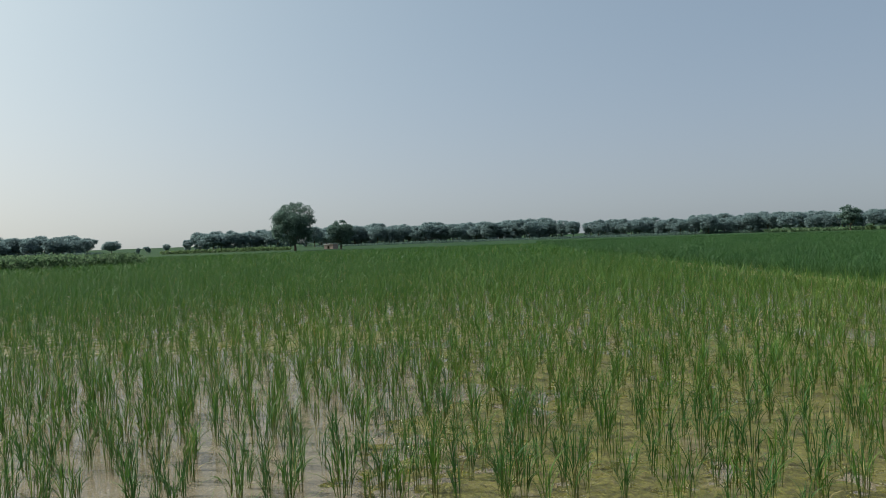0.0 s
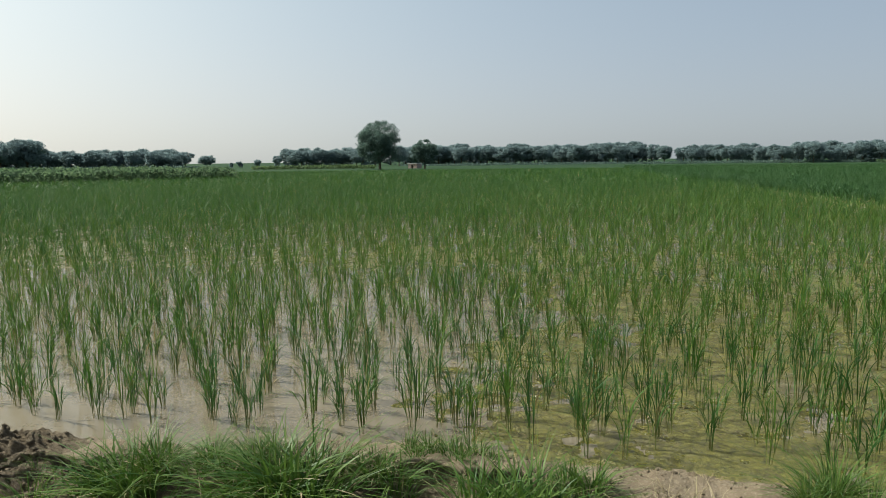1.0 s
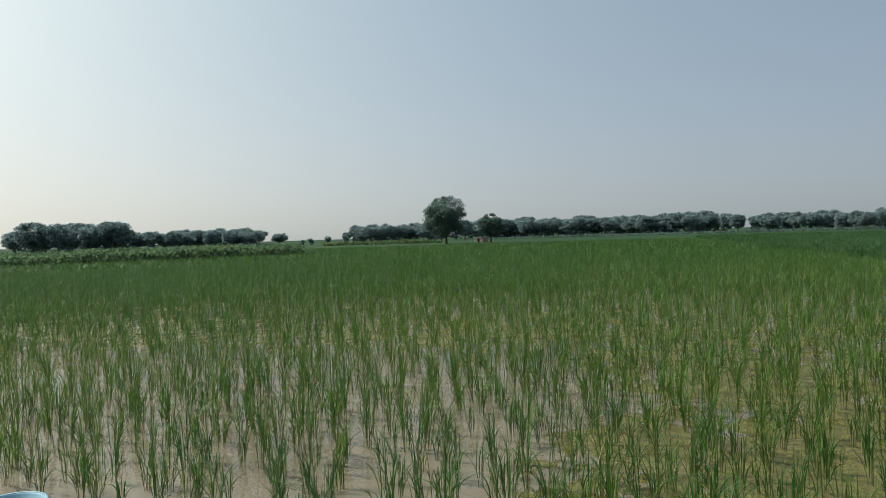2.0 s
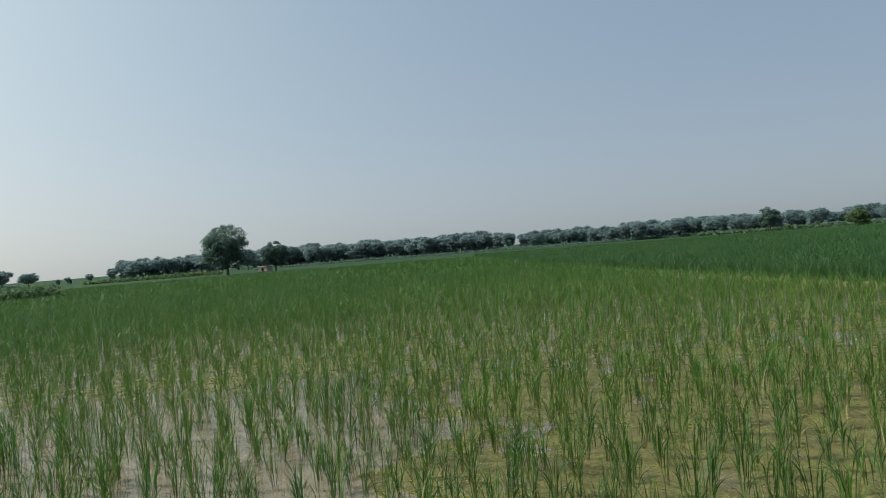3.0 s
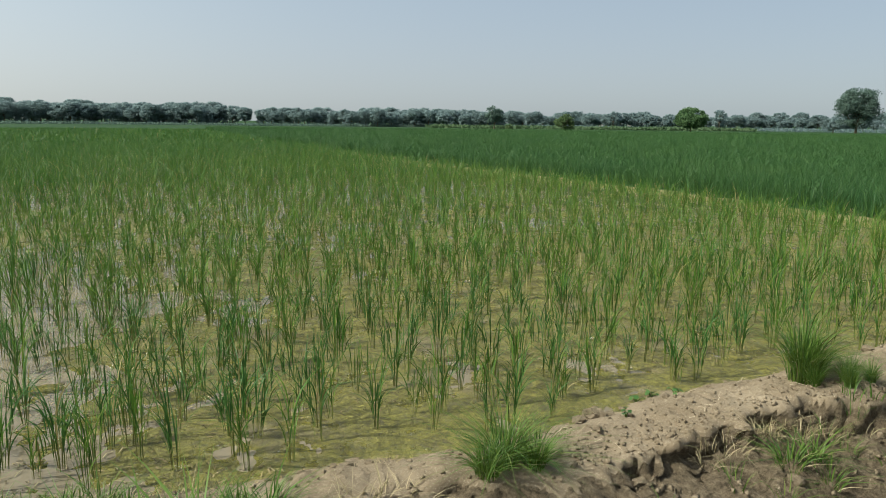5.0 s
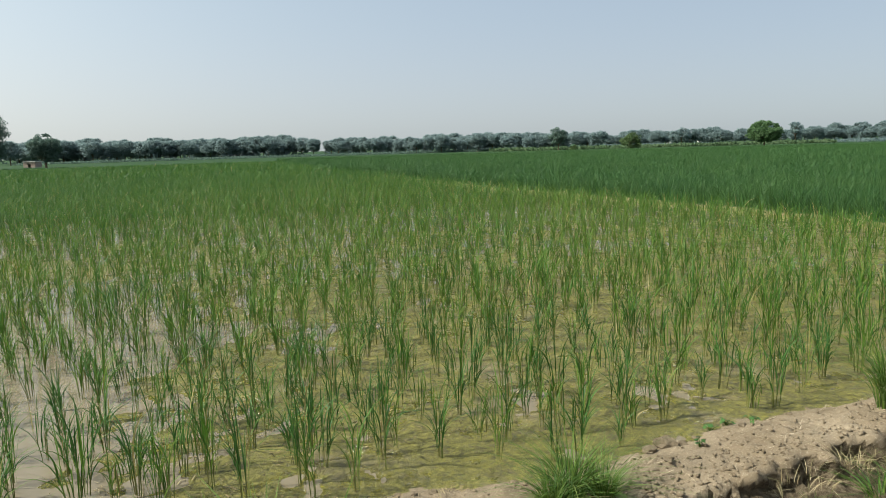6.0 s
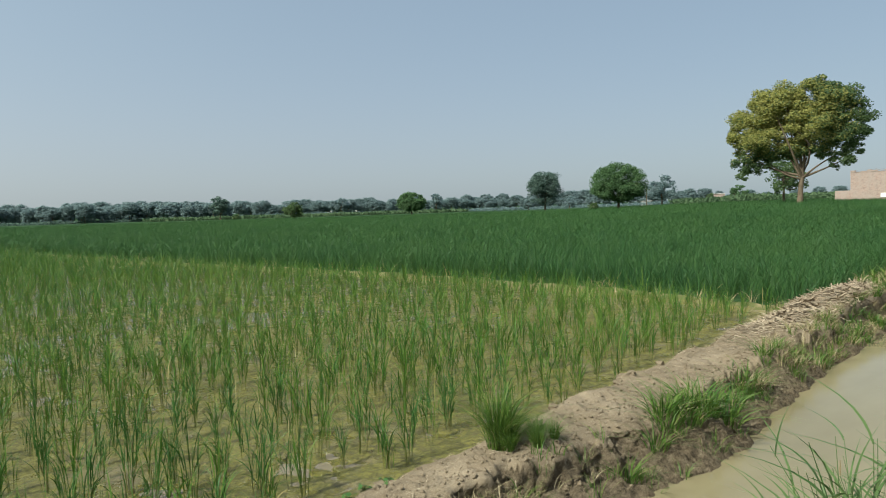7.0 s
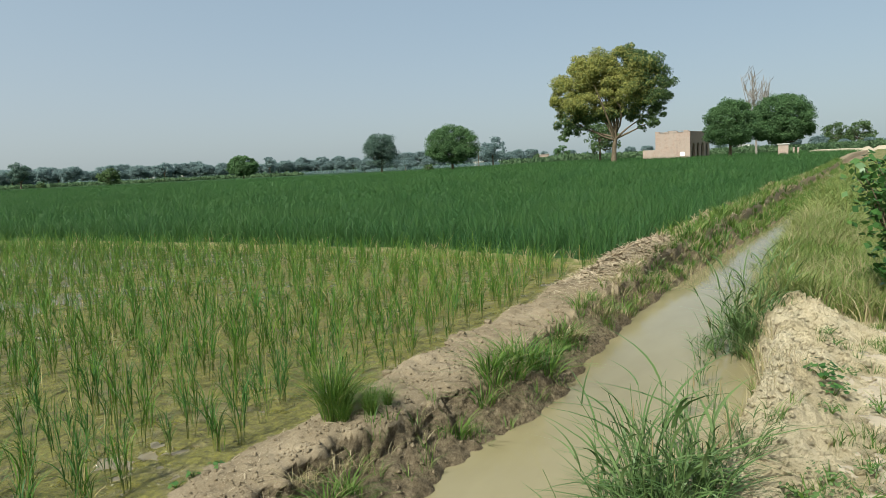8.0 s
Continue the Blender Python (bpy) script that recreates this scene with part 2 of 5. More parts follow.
for key, name, a, b, r in (("plaster", "white_plaster", (0.60, 0.58, 0.53), (0.80, 0.79, 0.75), 0.85), ("dark_wood", "dark_wood", (0.03, 0.022, 0.016), (0.07, 0.05, 0.035), 0.7),
                           ("concrete", "concrete", (0.36, 0.34, 0.31), (0.52, 0.50, 0.46), 0.9), ("sheet", "white_plastic_sheet", (0.70, 0.71, 0.72), (0.84, 0.85, 0.86), 0.4),
                           ("tub", "pale_blue_plastic", (0.20, 0.34, 0.41), (0.27, 0.41, 0.48), 0.45), ("seed", "seed_head", (0.16, 0.12, 0.06), (0.26, 0.2, 0.1), 0.9), ("rot", "rotting_leaf", (0.04, 0.032, 0.018), (0.09, 0.07, 0.035), 0.7)):
    w = Nodes(name, r, 0.3)
    w.colour(w.ramp(w.noise(4, 6, 0.7), (0.3, a), (0.7, b)))
    M[key] = w.mat


# ---- geometry helpers ----
RNG = np.random.default_rng(7)
LATTICE = RNG.random((256, 256))


def vnoise(x, y):
    """Smooth value noise from -1 to 1."""
    xi, yi = np.floor(x).astype(int), np.floor(y).astype(int)
    fx, fy = x - xi, y - yi
    fx, fy = fx * fx * (3 - 2 * fx), fy * fy * (3 - 2 * fy)
    g = lambda a, b: LATTICE[(xi + a) % 256, (yi + b) % 256]
    return 2 * ((g(0, 0) * (1 - fx) + g(1, 0) * fx) * (1 - fy) + (g(0, 1) * (1 - fx) + g(1, 1) * fx) * fy) - 1


def fbm(x, y, scale, octaves=4, gain=0.5):
    x, y = np.asarray(x, float) * scale, np.asarray(y, float) * scale
    out, amp = 0, 1.0
    for i in range(octaves):
        out = out + amp * vnoise(x + 17.3 * i, y - 9.1 * i)
        x, y, amp = x * 2.03, y * 2.03, amp * gain
    return out


def lumps(x, y, scale, seed=0):
    """Rounded clods packed side by side: 1 on each top, 0 in the clefts."""
    x, y = np.asarray(x, float) * scale + 0.25 * vnoise(np.asarray(x) * scale * 1.7, np.asarray(y) * scale * 1.7), np.asarray(y, float) * scale
    xi, yi = np.floor(x).astype(int), np.floor(y).astype(int)
    best = np.full(np.shape(x), 9.0)
    for i in (-1, 0, 1):
        for j in (-1, 0, 1):
            a, b = xi + i, yi + j
            px, py = a + LATTICE[(a + seed) % 256, b % 256], b + LATTICE[b % 256, (a + 91 + seed) % 256]
            best = np.minimum(best, (x - px) ** 2 + (y - py) ** 2)
    return np.clip(1 - best, 0, 1)


def smooth(a, b, v):
    t = np.clip((v - a) / (b - a), 0, 1)
    return t * t * (3 - 2 * t)


def mesh_of(name, verts, faces, mats, index=None, shade=False):
    """A mesh from arrays: verts n x 3, faces n x 3 or n x 4."""
    me = bpy.data.meshes.new(name)
    verts, faces = np.asarray(verts, np.float32), np.asarray(faces, np.int32)
    k = faces.shape[1]
    me.vertices.add(len(verts))
    me.vertices.foreach_set("co", verts.ravel())
    me.loops.add(faces.size)
    me.loops.foreach_set("vertex_index", faces.ravel())
    me.polygons.add(len(faces))
    me.polygons.foreach_set("loop_start", np.arange(len(faces), dtype=np.int32) * k)
    for m in mats if isinstance(mats, (list, tuple)) else [mats]:
        me.materials.append(m)
    if index is not None:
        me.polygons.foreach_set("material_index", np.asarray(index, np.int32))
    if shade:
        me.polygons.foreach_set("use_smooth", np.ones(len(faces), bool))
    me.update(calc_edges=True)
    me.validate()
    return me


def thing(name, label, category, group="", kind="", at=None):
    ob = new(name)
    if at is not None:
        ob.matrix_world = at
    return tagged(ob, label, category, group, kind)


def part(name, data, parent, label=""):
    """A mesh, or a bmesh with its material, as one part under a thing or part."""
    ob = new(name, data)
    ob.parent = parent
    return tagged(ob, label)


def bm_mesh(name, bm, mat, shade=False):
    bmesh.ops.recalc_face_normals(bm, faces=bm.faces)
    me = bpy.data.meshes.new(name)
    bm.to_mesh(me)
    bm.free()
    me.materials.append(mat)
    if shade:
        me.polygons.foreach_set("use_smooth", np.ones(len(me.polygons), bool))
    return me


def add_box(bm, lo, hi, bevel=0.0):
    ret = bmesh.ops.create_cube(bm, size=1.0)
    v = ret["verts"]
    lo, hi = Vector(lo), Vector(hi)
    for p in v:
        p.co = Vector([lo[i] + (hi[i] - lo[i]) * (p.co[i] + 0.5) for i in range(3)])
    if bevel:
        edges = list({e for p in v for e in p.link_edges})
        bmesh.ops.bevel(bm, geom=edges, offset=bevel, segments=1, affect="EDGES")


def tube(points, radii, sides=7):
    """A closed tapered tube along a line, as arrays."""
    pts, rad = np.asarray(points, float), np.asarray(radii, float)
    d = np.gradient(pts, axis=0)
    d /= np.linalg.norm(d, axis=1)[:, None] + 1e-9
    ref = np.where(np.abs(d[:, 2:3]) > 0.9, [[1.0, 0, 0]], [[0, 0, 1.0]])
    a = np.cross(d, ref)
    a /= np.linalg.norm(a, axis=1)[:, None] + 1e-9
    b = np.cross(d, a)
    ang = np.linspace(0, 2 * np.pi, sides, endpoint=False)
    v = pts[:, None] + rad[:, None, None] * (a[:, None] * np.cos(ang)[:, None] + b[:, None] * np.sin(ang)[:, None])
    n = len(pts)
    i, j = np.meshgrid(np.arange(n - 1), np.arange(sides), indexing="ij")
    f = np.stack([i * sides + j, i * sides + (j + 1) % sides, (i + 1) * sides + (j + 1) % sides, (i + 1) * sides + j], -1).reshape(-1, 4)
    return v.reshape(-1, 3), f


def join(pieces):
    vs, fs, off = [], [], 0
    for v, f in pieces:
        vs.append(v)
        fs.append(f + off)
        off += len(v)
    return np.concatenate(vs), np.concatenate(fs)


def blades(base, height, width, lean, azimuth, segments=3, droop=0.5, rng=RNG):
    """Grass blades as curved ribbons: each rises, leans to its azimuth and bows over. All arguments are arrays of one length."""
    n = len(base)
    s = np.linspace(0, 1, segments + 1)[None, :]
    out = lean[:, None] * (0.3 * s + 0.7 * s ** 2) + droop * lean[:, None] * s ** 4
    up = height[:, None] * (s - 0.22 * droop * (lean / np.maximum(height, 1e-3))[:, None] * s ** 3)
    cx, cy = np.cos(azimuth)[:, None], np.sin(azimuth)[:, None]
    turn = azimuth[:, None] + np.pi / 2 + rng.uniform(-1.2, 1.2, (n, 1))
    wd = width[:, None] * 0.5 * np.where(s < 0.35, 0.65 + s, 1.0 - (np.maximum(s - 0.35, 0) / 0.65) ** 1.6 * 0.97)
    c = np.stack([base[:, 0:1] + out * cx, base[:, 1:2] + out * cy, base[:, 2:3] + up], -1)
    off = np.stack([np.cos(turn) * wd, np.sin(turn) * wd, np.zeros_like(wd)], -1)
    v = np.stack([c - off, c + off], 2).reshape(-1, 3)
    k = (segments + 1) * 2
    seg = np.arange(segments) * 2
    f = (np.arange(n) * k)[:, None, None] + np.stack([seg, seg + 1, seg + 3, seg + 2], -1)[None]
    return v, f.reshape(-1, 4)


def tufts(xy, z, count, height, width, spread, foot=0.02, segments=3, droop=0.6, rng=RNG):
    """Many plants at once: count blades on each place."""
    n = len(xy)
    b = np.repeat(np.column_stack([xy, z]), count, axis=0)
    m = len(b)
    az = rng.uniform(0, 2 * np.pi, m)
    r = foot * np.sqrt(rng.random(m))
    b[:, 0] += r * np.cos(az)
    b[:, 1] += r * np.sin(az)
    scale = np.repeat(rng.uniform(0.78, 1.12, n), count)
    h = height * scale * rng.uniform(0.55, 1.05, m)
    ln = h * spread * np.abs(rng.normal(0.7, 0.45, m))
    return blades(b, h, width * rng.uniform(0.7, 1.2, m), ln, az + rng.normal(0, 0.25, m), segments, droop, rng)


# ---- the ground: one sheet, with the field bank, the ditch and the near bank in it ----
def north_edge(x):
    return np.interp(x, [-60, -8, -4, -3, -2.1, -1.4, -0.6, 0.2, 0.8, 1.5, 2.0, 3.2, 4.5, 5.3, 6.5, 7.7, 10, 12.8, 25, 40, 62, 120], [2.9, 3.0, 3.0, 3.05, 3.2, 3.32, 3.2, 3.25, 3.2, 3.3, 3.45, 3.52, 3.6, 3.74, 3.86, 3.95, 4.05, 4.15, 4.5, 4.9, 5.3, 6.5])


def south_edge(x):
    return np.interp(x, [-60, -8, -3.6, -2.8, -2.0, -1.4, -0.65, 0.13, 1.0, 1.6, 2.1, 2.9, 3.7, 4.4, 5.2, 6.1, 8.1, 11.4, 15, 23, 37, 62, 120], [2.5, 2.55, 2.6, 2.66, 2.9, 2.95, 2.88, 2.9, 2.85, 2.8, 2.86, 2.82, 2.8, 2.83, 2.8, 2.92, 3.12, 3.34, 3.45, 3.8, 4.2, 4.7, 5.8])


def shore_north(x):
    return np.interp(x, [-60, 2.0, 2.9, 3.6, 5.0, 6.2, 8.9, 11.4, 14.8, 20, 28, 60, 120], [2.35, 2.42, 2.47, 2.44, 2.42, 2.68, 2.92, 3.0, 3.08, 3.1, 3.3, 4.0, 5.2])


def shore_south(x):
    return np.interp(x, [-60, 3.5, 5.5, 7.2, 10.6, 13.8, 20, 28, 60, 120], [1.1, 1.12, 1.2, 1.55, 1.95, 2.1, 2.5, 2.9, 3.7, 5.0])


def field_line(y):
    """The low bund between the young crop and the dense one."""
    return np.interp(y, [0, 4, 8, 12, 15, 20, 26, 34, 60, 120], [10.2, 10.4, 10.75, 10.5, 10.2, 9.4, 8.2, 7.4, 5.0, 1.0])


WATER, DITCH = 0.0, -0.15


def cut_share(x, y):
    """0 on the bank's top, 1 below its broken southern edge."""
    ys = south_edge(x) + 0.04 * fbm(x, y * 0 + 3, 1.7, 3)
    ragged = smooth(12, 8, x) * (0.13 * fbm(x, y * 0.3, 1.3, 5, 0.62) + 0.05 * fbm(x, y * 0.5, 7.0, 3, 0.6) + 0.022 * fbm(x, y, 19, 2))
    steep = 0.05 + (0.28 - 0.26 * np.exp(-((x + 1.15) / 0.35) ** 2)) * np.clip(0.15 + 1.3 * fbm(x, y * 0 + 40, 0.9, 3), 0, 1)
    return np.clip((ys + 0.02 - y - ragged) / steep, 0, 1) ** 0.8


def undercut(x, y):
    """How far the crumbling face has slipped back under the edge."""
    c = cut_share(x, y)
    hollow = np.clip(0.45 + 1.1 * fbm(x, y * 0, 1.6, 3), 0, 1) + 1.3 * np.exp(-((x + 1.15) / 0.35) ** 2) + 0.5 * fbm(x, y * 2.5, 15, 3, 0.6)
    return smooth(5.2, 3.8, x) * hollow * 0.08 * smooth(0.15, 0.85, c) * smooth(-0.30, -0.04, y - south_edge(x))


def ground_z(x, y):
    x, y = np.asarray(x, float), np.asarray(y, float)
    wig = 0.05 * fbm(x, y * 0 + 3, 1.7, 3)
    yn, ys, cn, cs = north_edge(x) + wig, south_edge(x) + wig * 0.8, shore_north(x) + 0.05 * fbm(x, y * 0 + 8, 2.1, 2), shore_south(x) + 0.06 * fbm(x, y * 0 + 5, 1.4, 2)
    rough = fbm(x, y, 5.0, 4)
    # paddy floor: humps of mud that rise through the water, more of them to the east
    open_water = smooth(-0.6, -2.6, x) * smooth(11, 5, y)
    wet = 0.006 * fbm(x, y, 0.9, 3) + 0.009 * fbm(x, y, 9, 3) + 0.009 * fbm(x, y, 3.5, 3) + 0.005 + 0.011 * smooth(-1.0, 0.9, x) * smooth(11, 6, y) - 0.034 * open_water - 0.014 * smooth(9, 20, y)
    far = smooth(60, 90, np.hypot(x, y))
    z = wet * (1 - far) + 0.02 * far
    # dense crop stands on slightly higher ground
    z = np.where((x > field_line(y)) & (y > 4), 0.03 + 0.01 * rough, z)
    bund = np.exp(-((x - field_line(y)) / 0.16) ** 2) * smooth(3.5, 4.2, y) * smooth(60, 45, y)
    z = z + (0.09 + 0.02 * rough) * bund
    # field bank
    crest = np.interp(x, [-8, -4.25, -3.95, -3.4, -2.6, 0.5, 1.4, 3, 9, 12, 24, 27, 30, 60], [0.0, 0.0, 0.07, 0.08, 0.05, 0.055, 0.08, 0.13, 0.21, 0.3, 0.3, 0.5, 0.35, 0.3])
    top = crest + 0.012 * rough + 0.045 * fbm(x, y, 1.1, 3) + 0.014 * np.abs(fbm(x, y, 9, 3)) + 0.008 * fbm(x, y, 24, 2) + smooth(12, 9, x) * (0.010 * lumps(x, y, 3.1, 22) * np.clip(0.4 + fbm(x, y, 0.8, 2), 0, 1) + 0.012 * lumps(x, y, 8.5, 55) * np.clip(0.2 + 1.4 * fbm(x, y, 1.6, 2), 0, 1))
    top = top + smooth(0.6, 0.3, np.hypot(x + 3.9, 1.6 * (y - 2.8))) * (0.0 + 0.07 * np.abs(fbm(x, y, 6, 4, 0.65)) + 0.035 * fbm(x, y, 17, 3))
    up = smooth(yn + 0.10, yn - 0.16, y)
    bank = z * (1 - up) + top * up
    # broken face down to the ditch
    cut = cut_share(x, y)
    foot = DITCH + 0.02 + 0.10 * np.clip((y - cn) / np.maximum(ys - cn, 0.05), 0, 1.3) + 0.045 * fbm(x, y, 4.2, 5, 0.6) + smooth(13, 9, x) * (0.05 * lumps(x, y, 6.5, 13) + 0.03 * lumps(x, y, 13, 70) - 0.03)
    z = np.where(y < yn + 0.2, bank * (1 - cut) + foot * cut, z)
    bed = smooth(cn + 0.04, cn - 0.25, y)
    z = z * (1 - bed) - 0.5 * bed
    # near bank
    rise = smooth(cs + 0.06, cs - 0.35, y)
    mound = np.exp(-((y - 0.78 - 0.07 * (x - 5)) / 0.30) ** 2) * smooth(2.9, 4.3, x) * smooth(8.2, 6.9, x)
    rubble = 0.055 * lumps(x, y, 4.2) * (0.6 + 0.6 * fbm(x, y, 1.3, 2)) + 0.04 * lumps(x, y, 9.0, 40) + 0.012 * fbm(x, y, 22, 2)
    near = 0.13 + 0.05 * fbm(x, y, 0.8, 3) + 0.025 * rough + mound * (0.17 + 0.08 * fbm(x, y, 2.6, 4) + 1.5 * rubble) + 0.35 * rubble * smooth(9, 7, x) * smooth(2.2, 3.2, x) + 0.18 * smooth(8, 14, x) * smooth(0.5, 1.5, y)
    z = z * (1 - rise) + near * rise
    d = np.hypot(x, y)
    z = z + 0.75 * smooth(28, 88, d) * smooth(48, 68, np.degrees(np.arctan2(x, y)))
    return z + smooth(160, 420, d) * 0.25 * fbm(x, y, 0.01, 2)


def spaced(lo, hi, fine_lo, fine_hi, step, growth):
    mid = list(np.arange(fine_lo, fine_hi + 1e-6, step))
    a, s = [fine_lo], step
    while a[-1] > lo:
        s *= growth
        a.append(a[-1] - s)
    b, s = [fine_hi], step
    while b[-1] < hi:
        s *= growth
        b.append(b[-1] + s)
    return np.array(sorted(a[1:]) + mid + b[1:])


def build_ground():
    xs, ys = spaced(-4200, 4200, -4.4, 9.0, 0.024, 1.045), spaced(-4200, 4200, -0.2, 4.1, 0.028, 1.05)
    ys = np.array(sorted(np.r_[ys, ys[(ys > 2.35) & (ys < 3.35)] + 0.014]))
    X, Y = np.meshgrid(xs, ys, indexing="ij")
    v = np.column_stack([X.ravel(), Y.ravel(), ground_z(X, Y).ravel()])
    nx, ny = len(xs), len(ys)
    i, j = np.meshgrid(np.arange(nx - 1), np.arange(ny - 1), indexing="ij")
    f = np.stack([i * ny + j, (i + 1) * ny + j, (i + 1) * ny + j + 1, i * ny + j + 1], -1).reshape(-1, 4)
    c = v[f].mean(1)
    v[:, 1] += undercut(v[:, 0], v[:, 1])
    x, y, d = c[:, 0], c[:, 1], np.hypot(c[:, 0], c[:, 1])
    jag = 0.06 * fbm(x, y, 5, 3)
    idx = np.full(len(f), 3)                                   # farmland
    idx[(y > north_edge(x) - 0.3) & (d < 75) & (x < field_line(y))] = 2        # paddy mud
    idx[(y > 4.0) & (d < 120) & (x >= field_line(y) + 0.3)] = 4
    edge = (np.abs(x - field_line(y) - 0.05) < 0.2) & (y > 4) & (y < 60)
    idx[edge] = 5
    bank = (y < north_edge(x) + 0.06 + jag) & (x < 140)
    idx[bank] = 0
    idx[bank & (np.hypot(x + 3.95, 1.6 * (y - 2.8)) < 0.6 + 2 * jag)] = 1
    idx[bank & ((cut_share(x, y) > 0.3) | (x > 12) & (y < south_edge(x) - 0.03 + jag))] = 1
    near = (y < shore_south(x) + 0.1 + jag) & (d < 160)
    idx[near] = 5
    idx[near & (x < 8.4 + 6 * jag) & (y > -0.6)] = 6
    idx[near & (x < 8.4 + 6 * jag) & (y > 0.10 + 5 * jag + 0.10 * fbm(x, y, 1.4, 3))] = 7
    idx[near & (y < -0.5 + 2 * jag) & (y > -3.2 + 5 * jag + 0.4 * fbm(x, y, 0.3, 2)) & (d < 60)] = 6
    me = mesh_of("ground", v, f, [M[k] for k in ("clay", "cut_clay", "mud", "farmland", "crop_floor", "weedy", "track", "dry_clay")], idx, True)
    return tagged(new("ground", me), "flat farmland of clay banks, wet paddy mud and green fields", "ground", kind="structure")


build_ground()


def build_water(name, z, inside, xs, ys, mat, label):
    X, Y = np.meshgrid(xs, ys, indexing="ij")
    nx, ny = len(xs), len(ys)
    i, j = np.meshgrid(np.arange(nx - 1), np.arange(ny - 1), indexing="ij")
    f = np.stack([i * ny + j, (i + 1) * ny + j, (i + 1) * ny + j + 1, i * ny + j + 1], -1).reshape(-1, 4)
    v = np.column_stack([X.ravel(), Y.ravel(), np.full(X.size, z)])
    f = f[inside(v[f].mean(1))]
    used = np.unique(f)
    remap = np.zeros(len(v), int)
    remap[used] = np.arange(len(used))
    return tagged(new(name, mesh_of(name, v[used], remap[f], mat, shade=True)), label, "water", kind="structure")


build_water("paddy_water", WATER, lambda c: (c[:, 1] > north_edge(c[:, 0]) - 0.15) & (c[:, 0] < field_line(c[:, 1]) + 0.1), np.linspace(-70, 11, 163), np.linspace(2.6, 62, 200), M["water"], "shallow silty water standing in the rice paddy")
build_water("ditch_water", DITCH, lambda c: (c[:, 1] < shore_north(c[:, 0]) + 0.4) & (c[:, 1] > shore_south(c[:, 0]) - 0.4), np.linspace(-60, 60, 241), np.linspace(0.4, 5, 60), M["canal_water"], "still milky brown water filling the irrigation ditch")

# ---- the crops ----
def scatter(spacing, near, far, inside, az_lo=-62, az_hi=100, jitter=0.4, rng=RNG):
    """Jittered rows of planting places between two distances from the walk."""
    g = np.arange(-far * 1.05, far * 1.05, spacing)
    X, Y = np.meshgrid(g, g, indexing="ij")
    p = np.column_stack([X.ravel() * 0.94 - Y.ravel() * 0.342, X.ravel() * 0.342 + Y.ravel() * 0.94])
    p = p[(np.hypot(p[:, 0], p[:, 1]) < far * 1.02) & (p[:, 1] > 2.2)]
    p = p + rng.uniform(-jitter, jitter, p.shape) * spacing
    d, az = np.hypot(p[:, 0], p[:, 1]), np.degrees(np.arctan2(p[:, 0], p[:, 1]))
    return p[(d >= near) & (d < far) & (az > az_lo) & (az < az_hi) & inside(p[:, 0], p[:, 1])]


def young(x, y):
    return (y > north_edge(x) + 0.16) & (x < field_line(y) - 0.62)


def dense(x, y):
    return (x > field_line(y) + 0.25) & (y > north_edge(x) + 0.15)


def rice_shoots(places, z, tillers, leaves, height, width, rng, stem_seg=2, leaf_seg=4, open_=1.0):
    """Rice plants at many places: a tight bunch of tillers, each with leaves that part from it and bow over.
    Returns vertices, faces and a kind for each face: 0 leaf, 1 sheath, 2 withered leaf."""
    n = len(places)
    m = n * tillers
    foot = np.repeat(np.column_stack([places, z]), tillers, axis=0)
    a = rng.uniform(0, 2 * np.pi, m)
    rad = 0.026 * np.sqrt(rng.random(m))
    foot = foot + np.column_stack([rad * np.cos(a), rad * np.sin(a), 0 * a])
    size = np.repeat(rng.uniform(0.72, 1.15, n), tillers) * rng.uniform(0.85, 1.08, m)
    tilt_a, tilt = np.repeat(rng.uniform(0, 2 * np.pi, n), tillers), np.repeat(np.abs(rng.normal(0, 0.07, n)), tillers)
    hs = height * 0.50 * size
    run = rng.uniform(0.03, 0.22, m)
    off = np.column_stack([np.cos(a) * run + np.cos(tilt_a) * tilt, np.sin(a) * run + np.sin(tilt_a) * tilt]) * hs[:, None]
    pieces, kinds = [], []
    if stem_seg:
        v, f = blades(foot, hs, np.full(m, width * 0.8), np.hypot(off[:, 0], off[:, 1]), np.arctan2(off[:, 1], off[:, 0]), stem_seg, 0.0, rng)
        pieces.append((v, f))
        kinds.append(np.ones(len(f), int))
    k = m * leaves
    up = np.tile(np.linspace(0.42, 1.0, leaves) if leaves > 1 else np.array([0.8]), m) * rng.uniform(0.85, 1.0, k)
    if not stem_seg:
        up = up * 0.25
    o, f0, h0 = np.repeat(off, leaves, 0), np.repeat(foot, leaves, 0), np.repeat(hs, leaves)
    base = f0 + np.column_stack([o * (0.3 * up + 0.7 * up ** 2)[:, None], h0 * up])
    ln = height * rng.uniform(0.40, 0.66, k) * np.repeat(size, leaves) * (1.0 if stem_seg else 1.75)
    lean_ang = np.clip(np.abs(rng.normal(0.30, 0.20, k)) * open_, 0.04, 1.1)
    la = np.repeat(a, leaves) + rng.normal(0, 1.0, k)
    v, f = blades(base, ln * np.cos(lean_ang), width * rng.uniform(0.7, 1.15, k), ln * np.sin(lean_ang), la, leaf_seg, 1.0, rng)
    pieces.append((v, f))
    kinds.append(np.where(rng.random(k) < 0.05, 2, 0).repeat(leaf_seg))
    v, f = join(pieces)
    return v, f, np.concatenate(kinds)


RICE = [M["rice"], M["rice_sheath"], M["rice_dry"], M["rice_blue"]]


